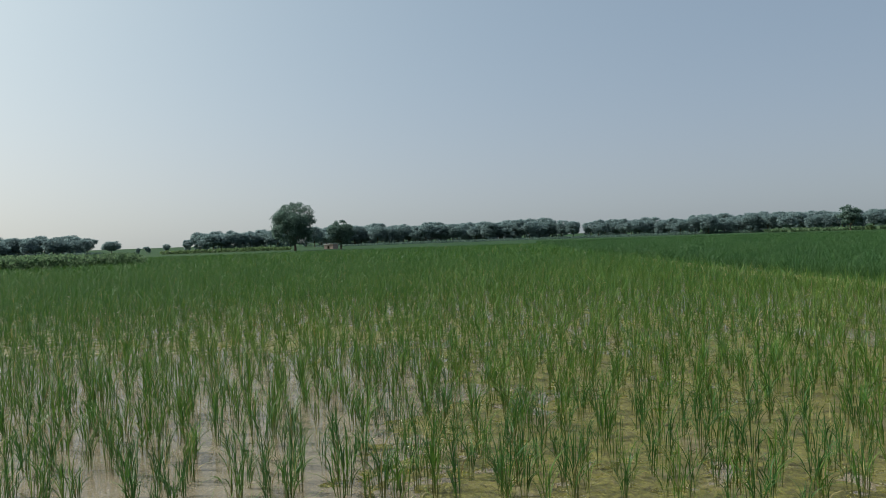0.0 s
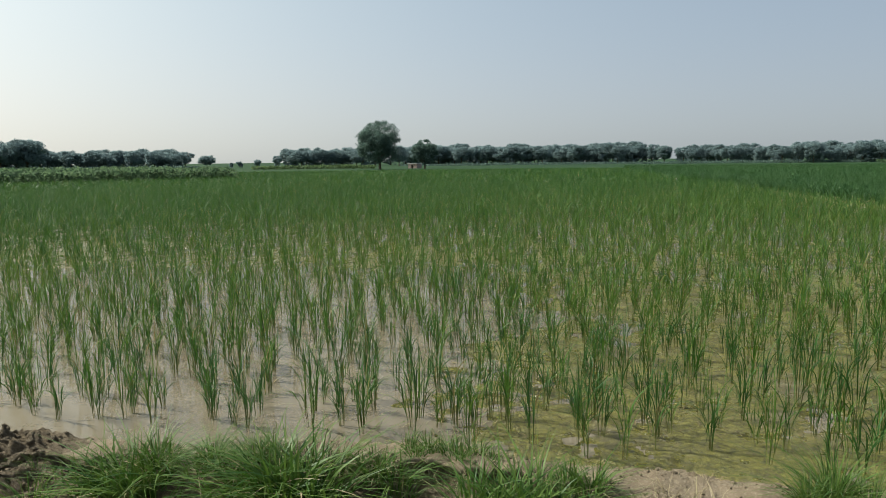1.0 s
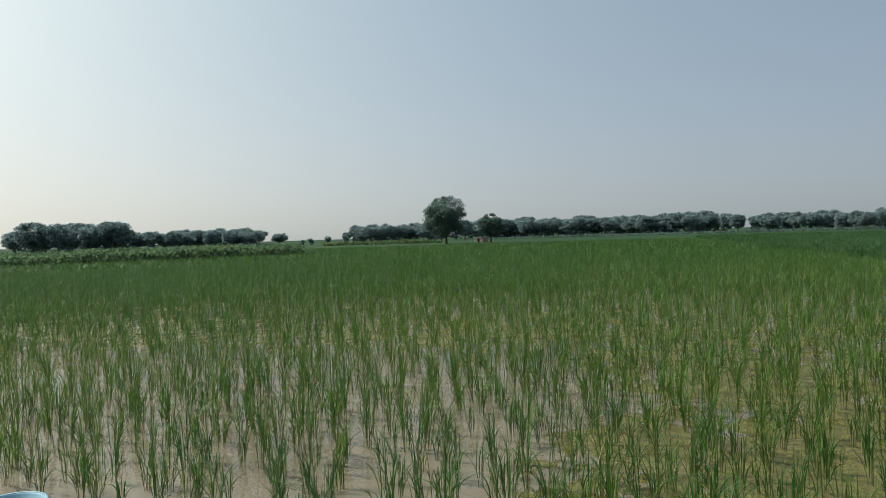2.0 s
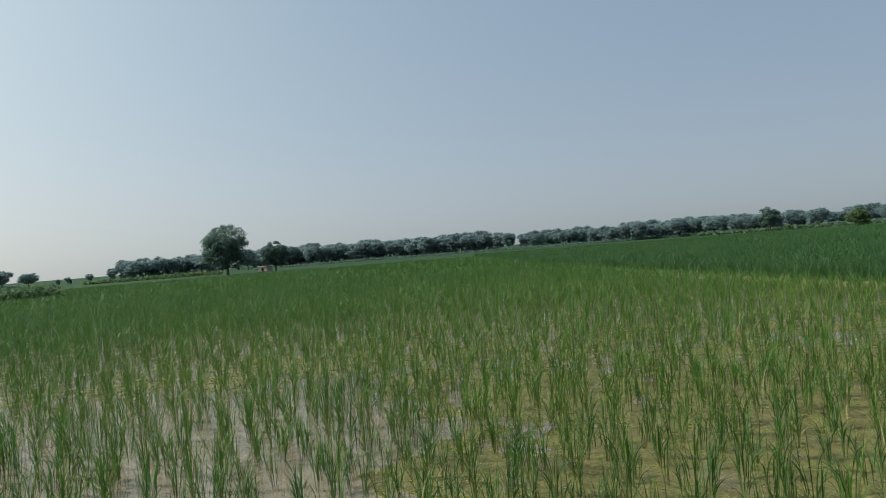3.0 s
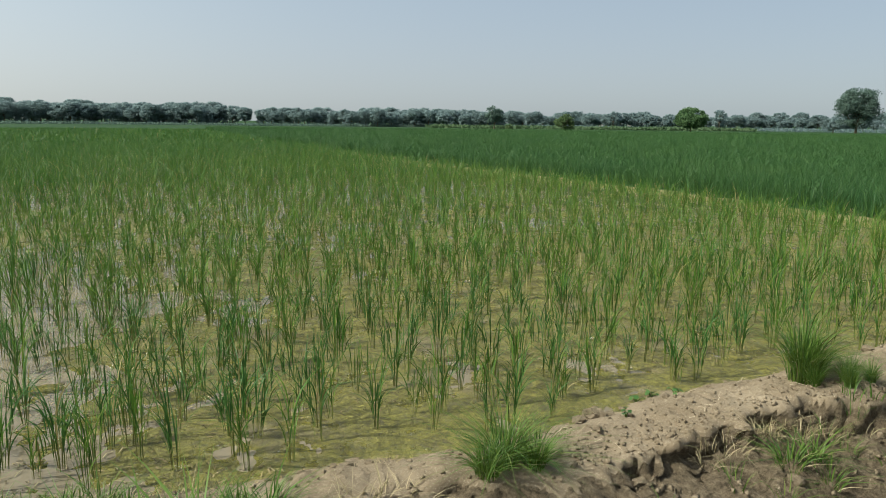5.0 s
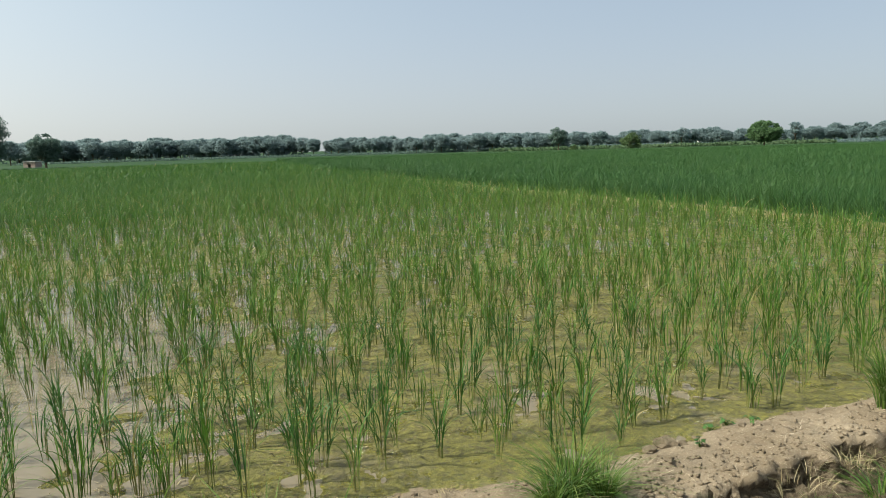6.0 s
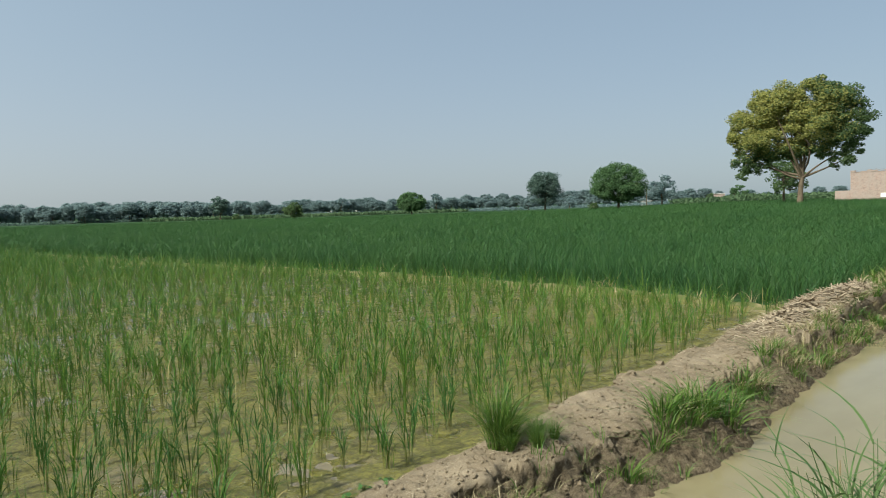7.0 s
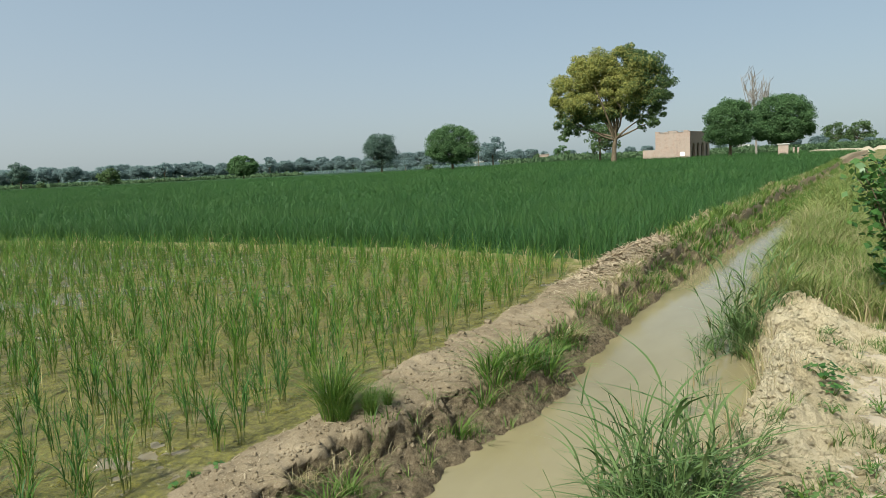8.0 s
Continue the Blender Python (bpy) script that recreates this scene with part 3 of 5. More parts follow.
def rice_variant(seed):
    r = np.random.default_rng(seed)
    v, f, kind = rice_shoots(np.zeros((1, 2)), np.zeros(1), int(r.integers(5, 9)), 3, 0.55, 0.0075, r, 3, 6)
    kind = np.where((kind == 0) & (r.random() < 0.3), 3, kind)
    cut = f[kind == 1].max() + 1  # the stems come first
    green = kind != 1
    return mesh_of("leaves", v[cut:], f[green] - cut, RICE, kind[green]), mesh_of("sheath", v[:cut], f[~green], M["rice_sheath"])


def build_rice():
    near = scatter(0.245, 0, 9.0, young, jitter=0.46)
    near = near[RNG.random(len(near)) > 0.07]
    order = np.argsort(np.hypot(near[:, 0] - 0.2, near[:, 1]))
    singles, rest = near[order[:290]], near[order[290:]]
    shapes = [rice_variant(40 + i) for i in range(16)]
    for i, (x, y) in enumerate(singles):
        ob = new("rice_plant")
        leaves_, stems_ = shapes[int(RNG.integers(16))]
        part("leaves", leaves_, ob)
        part("sheath", stems_, ob, "pale yellow-green sheath")
        s = RNG.uniform(0.74, 1.12)
        ob.matrix_world = pose(x, y, min(float(ground_z(x, y)), 0.0) - 0.012, rz=RNG.uniform(0, 360)) @ Matrix.Diagonal((s, s, s * RNG.uniform(0.9, 1.1), 1))
        tagged(ob, "young green rice plant standing in shallow muddy water", "rice plant", "transplanted rice plants")
    pieces, kinds = [], []
    for places, tillers, leaves, h, wd, stem, seg in ((rest, 6, 3, 0.55, 0.0080, 2, 4), (scatter(0.262, 9.0, 20, young, -58, 100, 0.46), 5, 3, 0.55, 0.0085, 1, 3),
                                                      (scatter(0.30, 20, 46, young, -56, 60, 0.48), 6, 2, 0.56, 0.011, 0, 2), (scatter(0.60, 46, 110, young, -56, 40, 0.5), 12, 1, 0.58, 0.045, 0, 2)):
        if seg == 2:
            v, f, kind = rice_shoots(places, np.minimum(ground_z(places[:, 0], places[:, 1]), 0.0) - 0.01, tillers, leaves, h, wd, RNG, stem, seg, 1.2 if wd < 0.03 else 2.0)
        else:
            v, f, kind = rice_shoots(places, np.minimum(ground_z(places[:, 0], places[:, 1]), 0.0) - 0.01, tillers, leaves, h, wd, RNG, stem, seg)
        # deeper leaf colour away from the bank and to the west: fuller growth, plus painted-in haze
        c = v[f[:, 0]]
        growth_haze = smooth(7, 42, np.hypot(c[:, 0], c[:, 1]) - 0.9 * c[:, 0] + 3 * fbm(c[:, 0], c[:, 1], 0.25, 2))
        deep = RNG.random(len(f) // seg + 1).repeat(seg)[:len(f)] < 0.15 + 0.65 * growth_haze
        kind = np.where((kind != 1) & deep, 3, kind)
        pieces.append((v, f))
        kinds.append(kind)
    v, f = join(pieces)
    tagged(new("rice_crop", mesh_of("rice_crop", v, f, RICE, np.concatenate(kinds))), "young light green rice in rows across the flooded paddy", "rice crop", kind="stuff")
    pieces = []
    for places, count, h, wd, sp, seg in ((scatter(0.215, 5, 26, dense, 15, 100), 17, 0.68, 0.0092, 0.42, 3), (scatter(0.39, 26, 62, dense, 0, 100), 16, 0.66, 0.020, 0.50, 2), (scatter(0.8, 62, 150, dense, -20, 100), 14, 0.68, 0.05, 0.6, 1)):
        z = ground_z(places[:, 0], places[:, 1]) - 0.01
        pieces.append(tufts(places, z, count, h, wd, sp, 0.05 * (1 + 5 * (wd > 0.05)), seg, 0.9))
    v, f = join(pieces)
    tagged(new("dense_rice_crop", mesh_of("dense_rice_crop", v, f, M["rice_dark"])), "tall dense deep green rice beyond a low mud bund", "rice crop", kind="stuff")


build_rice()


# ---- grass and weeds on the banks ----
def tuft_mesh(name, seed, count, height, width, spread, foot, mat, dry=0.1, droop=0.8, segments=4):
    r = np.random.default_rng(seed)
    v, f = tufts(np.zeros((1, 2)), np.zeros(1), count, height, width, spread, foot, segments, droop, r)
    v2, f2 = tufts(np.zeros((1, 2)), np.zeros(1), max(1, int(count * dry)), height * 0.7, width, spread * 1.3, foot, segments, droop, r)
    idx = np.r_[np.zeros(len(f), int), np.ones(len(f2), int)]
    return mesh_of(name, np.concatenate([v, v2]), np.concatenate([f, f2 + len(v)]), [mat, M["grass_dry"]], idx)


def place(name, data, x, y, s, label, category, group="", sink=0.02, rz=None, sz=1.0):
    ob = new(name, None if isinstance(data, list) else data)
    if isinstance(data, list):
        for part_name, me in data:
            part(part_name, me, ob)
    ob.matrix_world = pose(x, y, float(ground_z(x, y)) - sink, rz=RNG.uniform(0, 360) if rz is None else rz) @ Matrix.Diagonal((s, s, s * sz, 1))
    return tagged(ob, label, category, group)


GRASS = [tuft_mesh("grass_tuft", 80 + i, 46, 0.30, 0.0125, 0.85, 0.11, M["grass"], 0.10, 1.0, 6) for i in range(7)]
SERE = [tuft_mesh("grass_tuft", 130 + i, 26, 0.28, 0.010, 0.95, 0.13, M["grass"], 2.0, 1.1, 5) for i in range(4)]
FINE = [tuft_mesh("fine_grass_tuft", 95 + i, 210, 0.43, 0.0065, 0.45, 0.07, M["grass"], 0.05, 1.9, 7) for i in range(3)]
def reed_mesh(seed, stems=17, height=0.78, dead=20):
    """Coarse grass: slanting stems with arching leaves along them and a few dark seed heads."""
    r = np.random.default_rng(seed)
    base, ht, wd, ln, az = [], [], [], [], []
    extra = []
    for k in range(stems):
        a, foot, lean_ = r.uniform(0, 2 * np.pi), r.uniform(0, 0.13), r.uniform(0.05, 0.5)
        h = height * r.uniform(0.5, 1.05)
        p0 = np.array([foot * math.cos(a), foot * math.sin(a), 0.0])
        tip = p0 + np.array([math.cos(a) * lean_ * h, math.sin(a) * lean_ * h, h * (1 - 0.25 * lean_)])
        t = np.linspace(0, 1, 6)[:, None]
        line = p0 + (tip - p0) * t + np.array([0, 0, 0.06 * h]) * np.sin(np.pi * t)
        extra.append((tube(line, np.linspace(0.0035, 0.0015, 6), 5), 0))
        for q in range(int(r.integers(4, 7))):
            u = r.uniform(0.12, 0.98)
            base.append(p0 + (tip - p0) * u)
            g = r.uniform(0.16, 0.36) * height / 0.78
            up_ = r.uniform(0.35, 0.95)
            ht.append(g * up_)
            ln.append(g * r.uniform(0.5, 0.95))
            wd.append(r.uniform(0.011, 0.019))
            az.append(a + r.normal(0, 1.1))
        if r.random() < 0.06:
            up = np.array([0, 0, 1.0])
            extra.append((tube([tip, tip + up * 0.03, tip + up * 0.08], [0.0015, 0.004, 0.001], 5), 2))
    v, f = blades(np.array(base), np.array(ht), np.array(wd), np.array(ln), np.array(az), 6, 0.7, r)
    out = [("leaves", mesh_of("leaves", v, f, M["reed"]))]
    for name, k, mat in (("stalk", 0, M["reed"]), ("seed_head", 2, M["seed"])):
        group = [m for m, kind in extra if kind == k]
        if group:
            out.append((name, mesh_of(name, *join(group), mat)))
    if dead:
        out.append(("dead_leaves", mesh_of("dead_leaves", *tufts(np.zeros((1, 2)), np.zeros(1), dead, 0.26, 0.005, 0.8, 0.14, 4, 0.9, r), M["grass_dry"])))
    return out


REED = [reed_mesh(110 + i) for i in range(4)]
REED_THIN = [reed_mesh(120 + i, 4, 0.8, 0) for i in range(2)]


def build_bank_plants():
    lab = "clump of fresh green grass growing on the clay bank"
    for x, y, s in ((-3.05, 2.48, 0.7), (-2.75, 2.52, 0.9), (-2.62, 2.56, 0.85), (-2.15, 2.52, 0.9), (-1.98, 2.58, 0.95), (-1.82, 2.64, 1.05), (-1.66, 2.58, 1.0), (-1.75, 2.47, 1.0), (-2.05, 2.40, 1.0), (-1.5, 2.42, 0.7), (-0.86, 2.66, 0.85), (-0.72, 2.64, 1.0), (-0.55, 2.62, 1.05), (-0.42, 2.56, 0.9), (-0.6, 2.48, 1.0),
                    (-2.5, 2.38, 0.9), (-2.9, 2.32, 0.9), (-2.3, 2.34, 0.8), (-3.3, 2.36, 0.8), (-1.3, 2.38, 0.6), (-2.72, 2.44, 0.9), (-1.88, 2.5, 1.0), (-0.8, 2.52, 0.9), (-0.3, 2.62, 0.7), (-2.68, 2.5, 1.0), (-2.82, 2.46, 0.9), (-1.9, 2.62, 1.0), (-1.72, 2.66, 1.0), (-1.8, 2.52, 1.1), (-2.08, 2.56, 0.9), (-0.64, 2.68, 0.9), (-0.5, 2.58, 1.0), (-1.35, 3.12, 0.4), (-1.22, 3.1, 0.45), (-1.1, 3.08, 0.45), (-0.95, 3.12, 0.4), (-1.28, 3.02, 0.4), (-1.02, 3.02, 0.45), (-0.85, 3.08, 0.35)):
        place("grass_tuft", GRASS[int(RNG.integers(7))], x, y + 0.05, s * 1.15, lab, "grass", "grass tufts on the field bank")
    for k in range(40):
        x = RNG.uniform(-3.0, 0.3)
        y = float(south_edge(x)) + RNG.uniform(-0.16, 0.04)
        if float(fbm(x, y, 1.1, 2)) > -0.25:
            place("grass_tuft", GRASS[int(RNG.integers(7))], x, y, RNG.uniform(0.45, 0.8), lab, "grass", "grass tufts on the field bank")
    for x, y, s in ((3.45, 2.62, 0.95), (3.6, 2.52, 0.8), (3.8, 2.62, 1.0), (4.05, 2.58, 0.9), (4.25, 2.6, 1.0), (4.5, 2.56, 1.0), (4.68, 2.56, 1.1), (4.85, 2.6, 1.2), (5.0, 2.52, 1.1), (5.2, 2.6, 0.9), (5.6, 2.72, 0.8), (5.95, 2.78, 1.0), (6.2, 2.85, 1.1), (6.45, 2.86, 1.0),
                    (3.7, 2.7, 0.9), (3.95, 2.72, 0.9), (4.15, 2.7, 1.0), (4.35, 2.7, 1.1), (4.55, 2.68, 1.1), (4.75, 2.72, 1.1), (4.95, 2.7, 1.0), (5.1, 2.72, 0.9), (5.4, 2.66, 0.8), (5.8, 2.82, 0.9), (6.1, 2.75, 0.9), (6.7, 2.95, 0.9), (7.0, 2.98, 0.8), (2.3, 2.52, 0.7), (2.5, 2.56, 0.75), (2.45, 2.40, 0.6)):
        if RNG.random() < 0.3:
            continue
        place("grass_tuft", (GRASS if x < 5.3 or RNG.random() < 0.4 else SERE)[int(RNG.integers(4))], x, y + 0.12, s * 0.85, lab if x < 5.3 else "clump of half-dry yellowing grass on the clay bank", "grass", "grass tufts on the field bank")
    for x, y, s in ((0.84, 2.97, 0.95), (0.72, 2.90, 0.75), (0.98, 2.92, 0.75), (3.02, 3.26, 0.98), (3.06, 3.20, 0.7), (3.16, 3.06, 0.42), (2.98, 3.12, 0.45), (3.25, 3.10, 0.38), (3.10, 2.98, 0.36), (3.32, 3.02, 0.34)):
        place("fine_grass_tuft", FINE[int(RNG.integers(3))], x, y, s, "soft bright green clump of fine grass on the paddy edge", "grass", "fine grass clumps", sz=1.3 if x > 2 else 0.85)
    for x, y, s, sz in ((2.95, 1.0, 1.15, 1.05), (3.15, 1.04, 1.05, 1.1), (2.75, 0.98, 1.0, 1.05), (2.85, 1.12, 1.0, 1.0), (3.25, 1.14, 0.8, 1.0), (3.45, 0.72, 0.4, 1.0), (2.68, 1.1, 1.0, 1.0), (2.62, 0.98, 0.95, 1.0), (3.02, 0.96, 0.9, 1.0), (2.82, 0.92, 0.9, 0.95), (6.75, 1.42, 1.1, 1.2), (6.95, 1.36, 1.05, 1.25), (6.6, 1.3, 0.8, 1.0), (6.55, 1.48, 0.95, 1.0), (6.85, 1.55, 0.95, 1.0), (7.05, 1.5, 1.0, 1.05), (6.75, 1.3, 0.9, 0.95), (7.3, 1.5, 0.7, 1.0), (8.4, 1.7, 0.7, 1.0), (9.3, 1.85, 0.8, 1.0), (10.4, 2.0, 0.8, 1.0), (12.0, 2.1, 0.9, 1.0), (13.4, 2.15, 0.9, 1.0)):
        place("reed_clump", REED[int(RNG.integers(4))], x, y, s, "coarse arching grass clump at the water's edge", "grass", "coarse grass clumps along the ditch", sz=sz)
    for x, y, s in ((5.6, 1.5, 0.55), (6.2, 1.62, 0.5), (4.9, 1.42, 0.55), (5.1, 1.3, 0.45), (4.2, 1.35, 0.5)):
        place("reed_clump", REED_THIN[int(RNG.integers(2))], x, y, s, "few thin grass stalks standing in the ditch water", "grass", "coarse grass clumps along the ditch", sink=-0.30, sz=1.2)
    # low grass cover that nobody could count
    pieces, kinds = [], []

    def cover(n, inside, lo, hi, h, wd, count, mat, spread=0.6, rng=RNG):
        p = np.column_stack([rng.uniform(lo[0], hi[0], n), rng.uniform(lo[1], hi[1], n)])
        p = p[inside(p[:, 0], p[:, 1])]
        v, f = tufts(p, ground_z(p[:, 0], p[:, 1]) - 0.01, count, h, wd, spread, 0.05, 3, 0.7)
        pieces.append((v, f))
        kinds.append(np.full(len(f), mat))

    slope = lambda x, y: (y < south_edge(x) + 0.06) & (y > shore_north(x) + 0.02)
    patchy = lambda x, y: fbm(x, y, 0.9, 3) > 0.05
    cover(420, lambda x, y: slope(x, y) & patchy(x, y), (-4.5, 2.3), (8.5, 3.4), 0.13, 0.006, 12, 0)
    cover(900, lambda x, y: slope(x, y), (7.0, 2.8), (30, 4.3), 0.20, 0.011, 14, 0)
    cover(520, lambda x, y: (y < south_edge(x) + 0.25) & (y > shore_north(x)), (6.6, 2.8), (13, 4.3), 0.15, 0.008, 10, 1)
    cover(520, lambda x, y: (y < south_edge(x) + 0.12) & (y > shore_north(x)), (5.6, 2.6), (13, 4.3), 0.17, 0.008, 12, 0)
    cover(2600, lambda x, y: (y < north_edge(x) - 0.25) & (y > shore_north(x) - 0.1), (12, 2.8), (60, 5.6), 0.26, 0.02, 10, 0)
    cover(1200, lambda x, y: (y < north_edge(x)) & (y > shore_north(x)), (12, 2.8), (60, 5.6), 0.2, 0.02, 8, 1)
    # grassy near bank past the mound
    cover(3600, lambda x, y: (y < shore_south(x) + 0.05) & (y > -0.6), (7.2, -0.6), (16, 2.4), 0.36, 0.008, 11, 2)
    cover(2600, lambda x, y: (y < shore_south(x) + 0.2) & (y > -0.6), (16, -0.6), (50, 3.6), 0.42, 0.022, 10, 2)
    cover(500, lambda x, y: (y < shore_south(x)) & (y > -0.4), (7.0, -0.4), (16, 2.2), 0.4, 0.009, 8, 1)
    cover(260, lambda x, y: (y < shore_south(x) - 0.05) & (fbm(x, y, 1.6, 3) > 0.2), (2.2, -0.6), (7.5, 1.3), 0.12, 0.006, 9, 0)
    cover(200, lambda x, y: (y < shore_south(x) + 0.05) & (y > shore_south(x) - 0.3), (2.6, 0.7), (8, 1.8), 0.22, 0.006, 10, 1)
    cover(120, lambda x, y: (y < shore_south(x) + 0.12) & (y > shore_south(x) - 0.2), (4.5, 0.9), (8, 1.8), 0.2, 0.007, 12, 0)
    cover(420, lambda x, y: (y < 0.62 + 0.06 * (x - 5)) & (fbm(x, y, 1.9, 3) > 0.12), (2.6, -0.3), (7.5, 0.8), 0.09, 0.005, 14, 0)
    cover(160, lambda x, y: (fbm(x, y, 2.4, 3) > 0.05), (2.8, 0.1), (7.4, 1.1), 0.13, 0.004, 5, 1)
    cover(34, lambda x, y: x > 0, (3.70, 0.86), (4.08, 1.10), 0.22, 0.006, 14, 1, 1.1)
    cover(900, lambda x, y: (np.abs(y - south_edge(x) + 0.03) < 0.06) & (fbm(x, y, 1.2, 3) > -0.3), (-3.5, 2.6), (7.5, 3.2), 0.11, 0.0045, 10, 1, 1.5)
    cover(420, lambda x, y: (np.abs(x - field_line(y)) < 0.35), (6.5, 4.2), (11.3, 34), 0.24, 0.011, 8, 0)
    cover(900, lambda x, y: (np.abs(x - field_line(y) + 0.15) < 0.3), (6.5, 4.2), (11.3, 34), 0.22, 0.012, 7, 1)
    v, f = join(pieces)
    tagged(new("bank_grass", mesh_of("bank_grass", v, f, [M["grass"], M["grass_dry"], M["meadow"]], np.concatenate(kinds))), "patchy green and dry grass covering the ditch banks", "grass", kind="stuff")
    # cut straw thrown on the bank
    n = 3600
    x = np.r_[RNG.normal(10.6, 1.3, n), RNG.normal(8.3, 0.9, n // 3), RNG.uniform(12, 24, n // 3), RNG.uniform(1.2, 8, n // 12)]
    y = shore_north(x) + 0.15 + (north_edge(x) - shore_north(x)) * RNG.beta(3.2, 2.0, len(x))
    heap = 0.13 * np.exp(-((x - 10.8) / 1.3) ** 2) * np.exp(-((y - south_edge(x) - 0.3) / 0.4) ** 2) * RNG.random(len(x)) ** 0.5
    c = np.column_stack([x, y, ground_z(x, y) + 0.012 + heap])
    a, tilt = RNG.uniform(0, np.pi, len(x)), RNG.normal(0, 0.25, len(x))
    fine = smooth(8.6, 6.8, x)
    ln = RNG.uniform(0.05, 0.24, len(x)) * (1 - 0.6 * fine)
    d = np.column_stack([np.cos(a), np.sin(a), np.sin(tilt)]) * ln[:, None] * 0.5
    s = np.column_stack([-np.sin(a), np.cos(a), RNG.normal(0, 0.35, len(x))]) * (0.006 - 0.0042 * fine)[:, None]
    v = np.stack([c - d - s, c + d - s, c + d + s, c - d + s], 1).reshape(-1, 3)
    f = np.arange(len(v)).reshape(-1, 4)
    tagged(new("straw", mesh_of("straw", v, f, M["straw"])), "dry cut straw and rice stubble heaped on the bank", "straw", kind="stuff")


build_bank_plants()


# ---- clods, tub and other small things of the foreground ----
def clod_mesh(seed, flat=0.6):
    r = np.random.default_rng(seed)
    bm = bmesh.new()
    bmesh.ops.create_icosphere(bm, subdivisions=2, radius=1.0)
    o = r.uniform(0, 50, 3)
    for v in bm.verts:
        k = 1 + 0.5 * noise.noise(v.co * 1.3 + Vector(o)) + 0.34 * noise.noise(v.co * 3.1 + Vector(o))
        v.co = Vector((v.co.x * k, v.co.y * k * 0.8, v.co.z * k * flat))
    return bm_mesh("clod", bm, M["dry_clay"] if seed >= 212 else M["cut_clay"] if seed >= 206 else M["clay"])


CLODS = [clod_mesh(200 + i) for i in range(18)]


def build_clods():
    spots = [(1.63, 3.42, 0.07), (1.50, 3.38, 0.045), (1.72, 3.40, 0.04), (5.05, 3.62, 0.07), (5.15, 3.6, 0.05), (4.9, 3.58, 0.05), (5.75, 3.66, 0.05), (3.9, 3.5, 0.045), (3.45, 0.16, 0.045), (3.7, 0.3, 0.03)]
    for i in range(70):
        x = RNG.uniform(-4.2, 9)
        spots.append((x, south_edge(x) - RNG.uniform(-0.12, 0.32), RNG.uniform(0.015, 0.055)))
    for i in range(110):
        spots.append((RNG.normal(-3.85, 0.26), RNG.normal(2.78, 0.13), 0.008 + 0.024 * RNG.random() ** 2))
    for i in range(34):
        spots.append((RNG.uniform(-1.2, 2.6), 0, RNG.uniform(0.008, 0.028)))
        x = spots[-1][0]
        spots[-1] = (x, north_edge(x) + RNG.normal(-0.02, 0.06), spots[-1][2])
    for i in range(25):
        x = RNG.uniform(3.2, 7.8)
        spots.append((x, RNG.uniform(0.0, 1.1), RNG.uniform(0.01, 0.045)))
    for i, (x, y, s) in enumerate(spots):
        if 0.02 < float(cut_share(x, y)) < 0.98 or float(undercut(x, y)) > 0.012:
            continue
        ob = new("clod", CLODS[i % 6 + (6 if x < -2.6 else 12 if y < 1.4 else 0)])
        ob.matrix_world = pose(x, y, float(ground_z(x, y)) + s * 0.15, rz=RNG.uniform(0, 360)) @ Matrix.Diagonal((s, s, s, 1))
        tagged(ob, "rough lump of brown clay lying on the bank", "clod", "clay clods")


build_clods()


